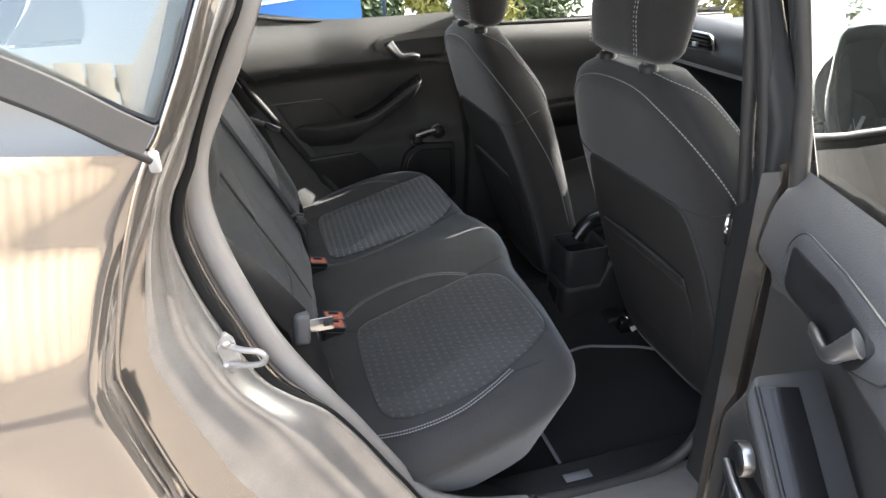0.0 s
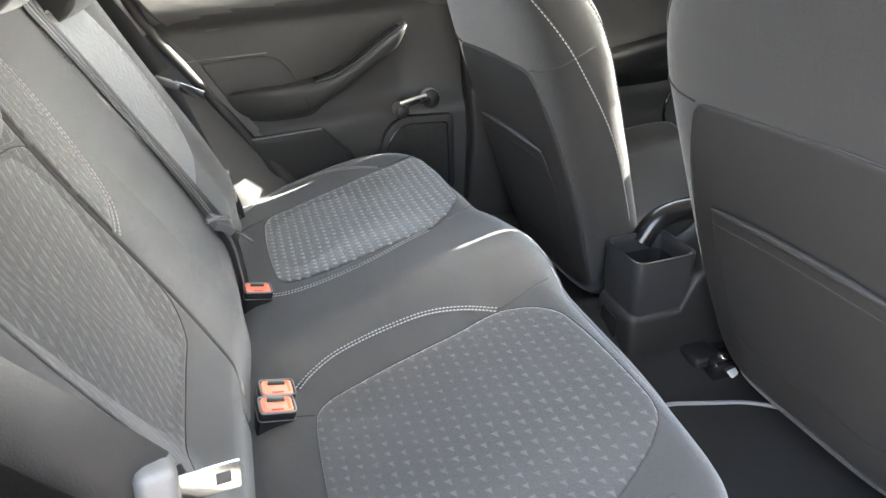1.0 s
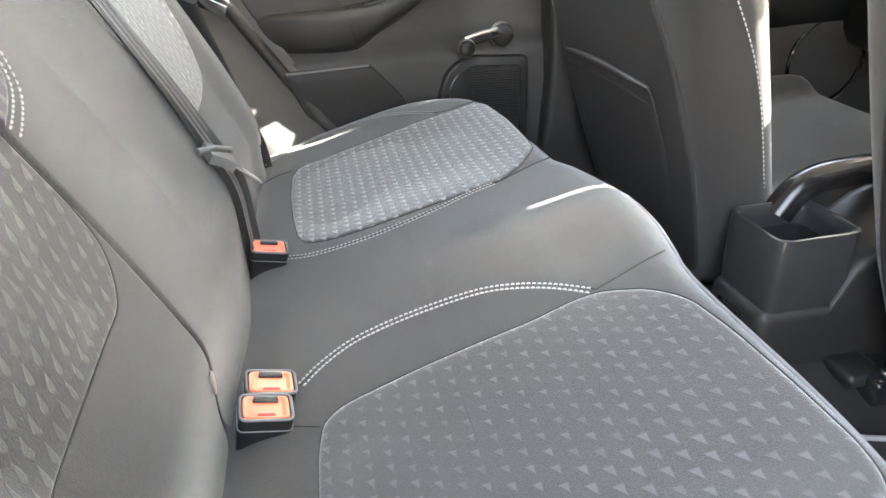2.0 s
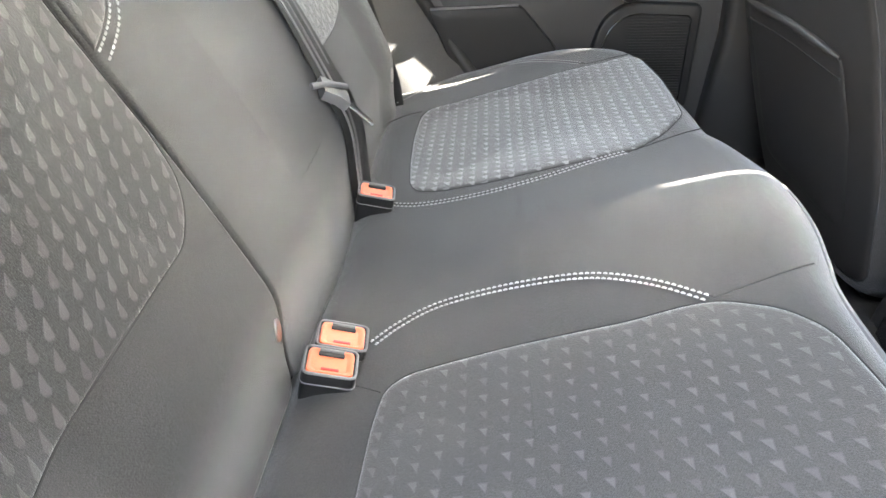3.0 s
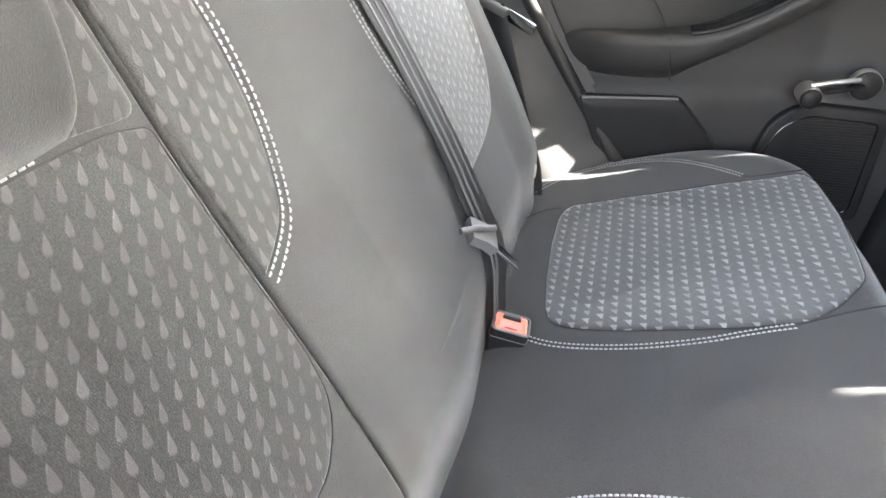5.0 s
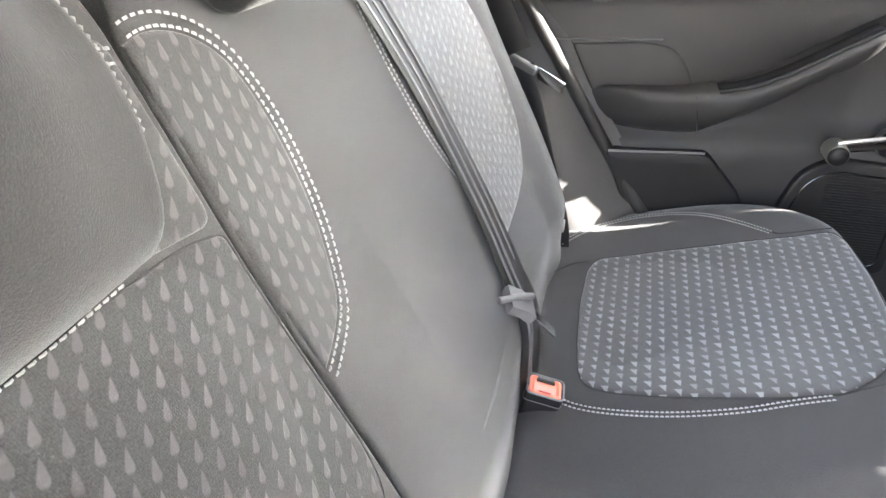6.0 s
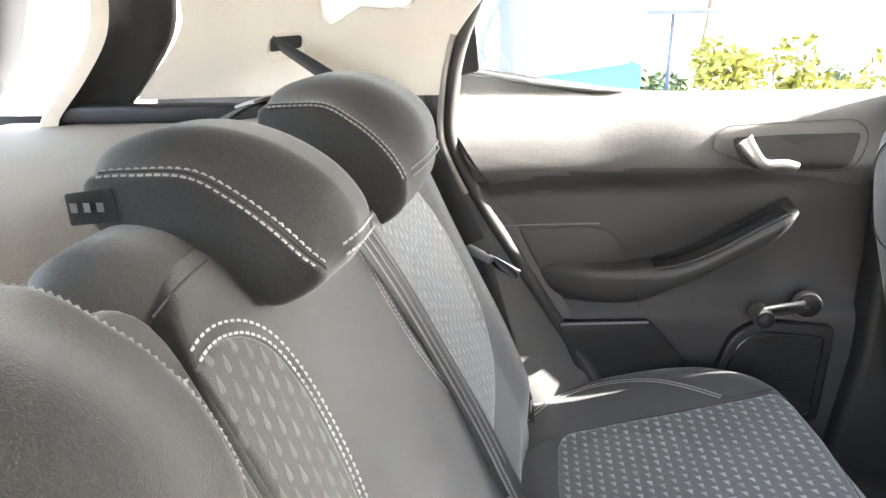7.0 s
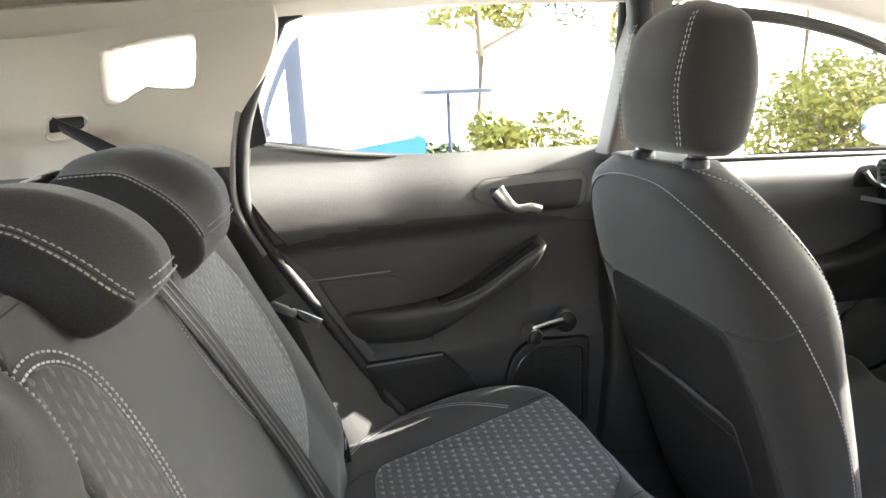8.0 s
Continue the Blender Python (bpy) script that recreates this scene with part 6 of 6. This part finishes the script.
tagged(part("underbody", box((3.6, 1.45, 0.06), (0.9, 0, 0.25), 0.01), rubber), "dark underbody of the car", "underbody", kind="structure")


# ---- outside ----
concrete = material("pale_concrete", (0.60, 0.57, 0.52), 0.9, grain=0.15, grain_size=0.01, stain=0.2, stain_size=0.8, bump=0.3)
fence_mat = material("weathered_timber", (0.62, 0.55, 0.45), 0.85, grain=0.25, grain_size=0.01, stain=0.25, stain_size=0.3, bump=0.3)
render_white = material("white_render", (0.80, 0.79, 0.76), 0.9, grain=0.06, grain_size=0.01, stain=0.08, stain_size=0.6, bump=0.2)
leaf_a = material("yellow_green_leaf", (0.125, 0.115, 0.006), 0.6, grain=0.3, grain_size=0.02, stain=0.35, stain_size=0.2)
leaf_b = material("mid_green_leaf", (0.042, 0.062, 0.012), 0.6, grain=0.3, grain_size=0.02, stain=0.35, stain_size=0.2)
bark = material("bark", (0.12, 0.09, 0.06), 0.9, grain=0.3, grain_size=0.01, stain=0.3, bump=0.5)
tarp = material("blue_tarpaulin", (0.02, 0.13, 0.40), 0.45, grain=0.1, grain_size=0.01, stain=0.12, stain_size=0.2)
post_mat = material("blue_grey_post_paint", (0.045, 0.052, 0.075), 0.6, grain=0.1, stain=0.2)
tile_mat = material("clay_roof_tile", (0.34, 0.15, 0.09), 0.8, grain=0.2, grain_size=0.02, stain=0.25)

paving = material("brown_paving", (0.19, 0.165, 0.138), 0.85, grain=0.25, grain_size=0.012, stain=0.25, stain_size=0.5, bump=0.4)
gr = [[Vector((x, y, 0.0)) for y in (-400, -60, -20, -8, 0, 8, 20, 60, 400)] for x in (-400, -60, -20, -8, 0, 8, 20, 60, 400)]
tagged(part("ground", loft(gr, closed=False, cap=False), paving), "sunlit brown paved driveway", "ground", kind="structure")
tagged(part("pavement", box((40, 30.4, 0.03), (6.0, 16.2, 0.015), 0.004), concrete), "pale concrete yard beside the driveway", "yard", kind="structure")

fence = thing("timber_fence", "weathered vertical board fence beside the parked car", "fence")
board = None
rng = random.Random(4)
for k in range(70):
    x = -5.6 + 0.160 * k
    if board is None:
        bm = box((0.142, 0.022, 1.62), (0, 0, 0), 0.004, 1)
        ob = part("board", bm, fence_mat, fence)
        board = ob.data
    else:
        ob = new("board", board)
        ob.parent = fence
    ob.location = (x, -3.6 + rng.uniform(-0.006, 0.006), 0.86 + rng.uniform(-0.012, 0.012))
for z in (0.35, 1.55):
    part("fence_rail", box((10.6, 0.05, 0.08), (0.0, -3.64, z), 0.006), fence_mat, fence)

turn = Vector((-2.0, -3.6, 0))
fence.matrix_world = Matrix.Translation(turn) @ Euler((0, 0, radians(-30))).to_matrix().to_4x4() @ Matrix.Translation(-turn)
# Unseen wall, added to keep near-side sky light off the rear seat.
blocker_render = material("grey_blocker_render", (0.17, 0.165, 0.155), 0.9, grain=0.25, grain_size=0.02, stain=0.25, stain_size=0.4, bump=0.4)
tagged(part("sky_blocking_wall", box((6.0, 0.25, 4.4), (3.5, -2.5, 2.2), 0.02), blocker_render), "plain grey wall, added out of view to block sky light", "garage wall", kind="structure")

house = thing("house", "white rendered house with tiled roof beyond the garden", "house")
part("wall", box((13.0, 0.3, 5.0), (1.5, 26.0, 2.5), 0.02), render_white, house)
part("roof", loft([[Vector((x, 25.4, 4.9)), Vector((x, 29.0, 7.2)), Vector((x, 29.0, 7.0)), Vector((x, 25.4, 4.75))] for x in (-5.5, 8.5)]), tile_mat, house)
wall = tagged(part("garden_wall", box((26, 0.22, 1.0), (8.0, 13.0, 0.5), 0.02), render_white), "low white garden wall", "garden wall")
part("coping", box((26.1, 0.30, 0.06), (8.0, 13.0, 1.03), 0.01), concrete, wall)


def leaves(name, centre, size, n, mat, seed, leaf=0.05, parent=None):
    """A clump of separate leaves with an uneven outline."""
    rg = random.Random(seed)
    bm = bmesh.new()
    blobs = [(Vector((rg.uniform(-1, 1), rg.uniform(-1, 1), rg.uniform(-0.8, 1))) * 0.62, rg.uniform(0.22, 0.5)) for _ in range(16)]
    for _ in range(n):
        c, r = rg.choice(blobs)
        d = Vector((rg.gauss(0, 1), rg.gauss(0, 1), rg.gauss(0, 1))).normalized() * r * rg.uniform(0.6, 1.05)
        p = c + d
        p = Vector((p.x * size[0], p.y * size[1], p.z * size[2])) + Vector(centre)
        if p.z < 0.02:
            p.z = 0.02 + rg.random() * 0.1
        q = Euler((rg.uniform(0, 6.28), rg.uniform(0, 6.28), rg.uniform(0, 6.28))).to_matrix()
        s = leaf * rg.uniform(0.6, 1.3)
        vs = [bm.verts.new(p + q @ Vector(v)) for v in ((0, -s, 0), (s * 0.42, 0, s * 0.12), (0, s, 0), (-s * 0.42, 0, s * 0.12))]
        bm.faces.new(vs)
    me = bpy.data.meshes.new(name)
    bm.to_mesh(me)
    bm.free()
    me.materials.append(mat)
    ob = new(name, me)
    ob.parent = parent
    return ob


def bush(at, size, n, mat, seed, label, leaf=0.05):
    b = thing("bush", label, "bush", group="garden bushes")
    rg = random.Random(seed)
    for k in range(6):
        t = (at[0] + rg.uniform(-0.6, 0.6) * size[0], at[1] + rg.uniform(-0.5, 0.5) * size[1], size[2] * rg.uniform(0.9, 1.5))
        part("stem", tube([(at[0] + rg.uniform(-0.1, 0.1), at[1], 0), ((at[0] + t[0]) / 2, (at[1] + t[1]) / 2, t[2] * 0.6), t], [0.02, 0.014, 0.006], 6), bark, b)
    leaves("crown", (at[0], at[1], size[2] * 0.8), size, n, mat, seed, leaf, b)
    return b


bush((2.15, 5.2, 0), (0.75, 0.5, 0.62), 2600, leaf_a, 1, "yellow-green garden bush in sunlight")
bush((3.1, 6.0, 0), (0.7, 0.6, 0.50), 2200, leaf_b, 2, "mid-green rounded garden bush")
bush((5.6, 5.6, 0), (1.3, 0.9, 0.85), 5200, leaf_a, 3, "large yellow-green hedge bush in sunlight")
bush((7.4, 6.6, 0), (1.4, 1.0, 0.9), 4200, leaf_b, 5, "dense green hedge bush")
bush((1.3, 6.6, 0), (0.8, 0.5, 0.40), 1800, leaf_b, 6, "low green grassy shrub by the trailer", 0.07)


def tree(at, h, r, n, seed, label, low=0.55):
    t = thing("tree", label, "tree", group="garden trees")
    rg = random.Random(seed)
    part("trunk", tube([(at[0], at[1], 0), (at[0] + 0.1, at[1], h * 0.4), (at[0] - 0.05, at[1] + 0.1, h * 0.85)], [0.09, 0.06, 0.02], 8), bark, t)
    for k in range(8):
        a = k * 0.8 + rg.random()
        z = h * rg.uniform(0.4, 0.75)
        part("limb", tube([(at[0], at[1], z), (at[0] + r * 0.5 * math.cos(a), at[1] + r * 0.5 * math.sin(a), z + h * 0.08), (at[0] + r * 0.9 * math.cos(a), at[1] + r * 0.9 * math.sin(a), z + h * 0.14)], [0.05, 0.03, 0.01], 6), bark, t)
    leaves("crown", (at[0], at[1], h * 0.78), (r, r, h * 0.36), n, leaf_a if seed % 2 else leaf_b, seed, 0.10, t)
    return t


tree((3.0, 11.0, 0), 4.6, 1.5, 3600, 11, "slender yellow-green garden tree")
tree((8.6, 15.5, 0), 6.0, 2.6, 5200, 12, "broad green tree beyond the wall")
tree((12.5, 14.5, 0), 6.4, 3.0, 5200, 13, "broad yellow-green tree beyond the wall")
tree((-6.0, 3.5, 0), 4.0, 1.8, 3600, 15, "leafy tree behind the car")

post = thing("car_port_post", "blue-grey painted timber post beside the yard", "post")
part("shaft", box((0.13, 0.13, 2.6), (0.0, 4.6, 1.3), 0.012), post_mat, post)
part("foot", box((0.20, 0.20, 0.10), (0.0, 4.6, 0.05), 0.01), post_mat, post)
trailer = thing("covered_trailer", "low trailer under a bright blue tarpaulin", "trailer")
part("tarpaulin", loft([[Vector((x, y, z)) for y, z in ((4.9, 0.35), (4.9, zt), (5.4, zt + 0.04), (6.1, zt), (6.1, 0.35))] for x, zt in ((-0.9, 0.70), (-0.2, 0.74), (0.45, 0.80), (0.95, 0.87), (1.05, 0.83))]), tarp, trailer, "bright blue sheet with pale hem")
part("hem", tube([(-0.9, 4.88, 0.69), (-0.2, 4.88, 0.73), (0.45, 4.88, 0.79), (0.95, 4.88, 0.86)], 0.012, 6), render_white, trailer)
part("bed", box((1.9, 1.15, 0.12), (0.05, 5.5, 0.34), 0.01), post_mat, trailer)
for y in (4.95, 6.05):
    part("wheel", tube([(0.0 + 0.19 * math.cos(a), y, 0.23 + 0.19 * math.sin(a)) for a in [2 * math.pi * k / 24 for k in range(24)]], 0.045, 8, closed=True), rubber, trailer)
table = thing("bird_table", "small grey bird table on a thin post", "bird table")
part("tray", box((0.62, 0.40, 0.04), (1.42, 5.4, 1.22), 0.006), post_mat, table)
part("post", tube([(1.36, 5.4, 0), (1.36, 5.4, 1.2)], 0.018, 8), post_mat, table)
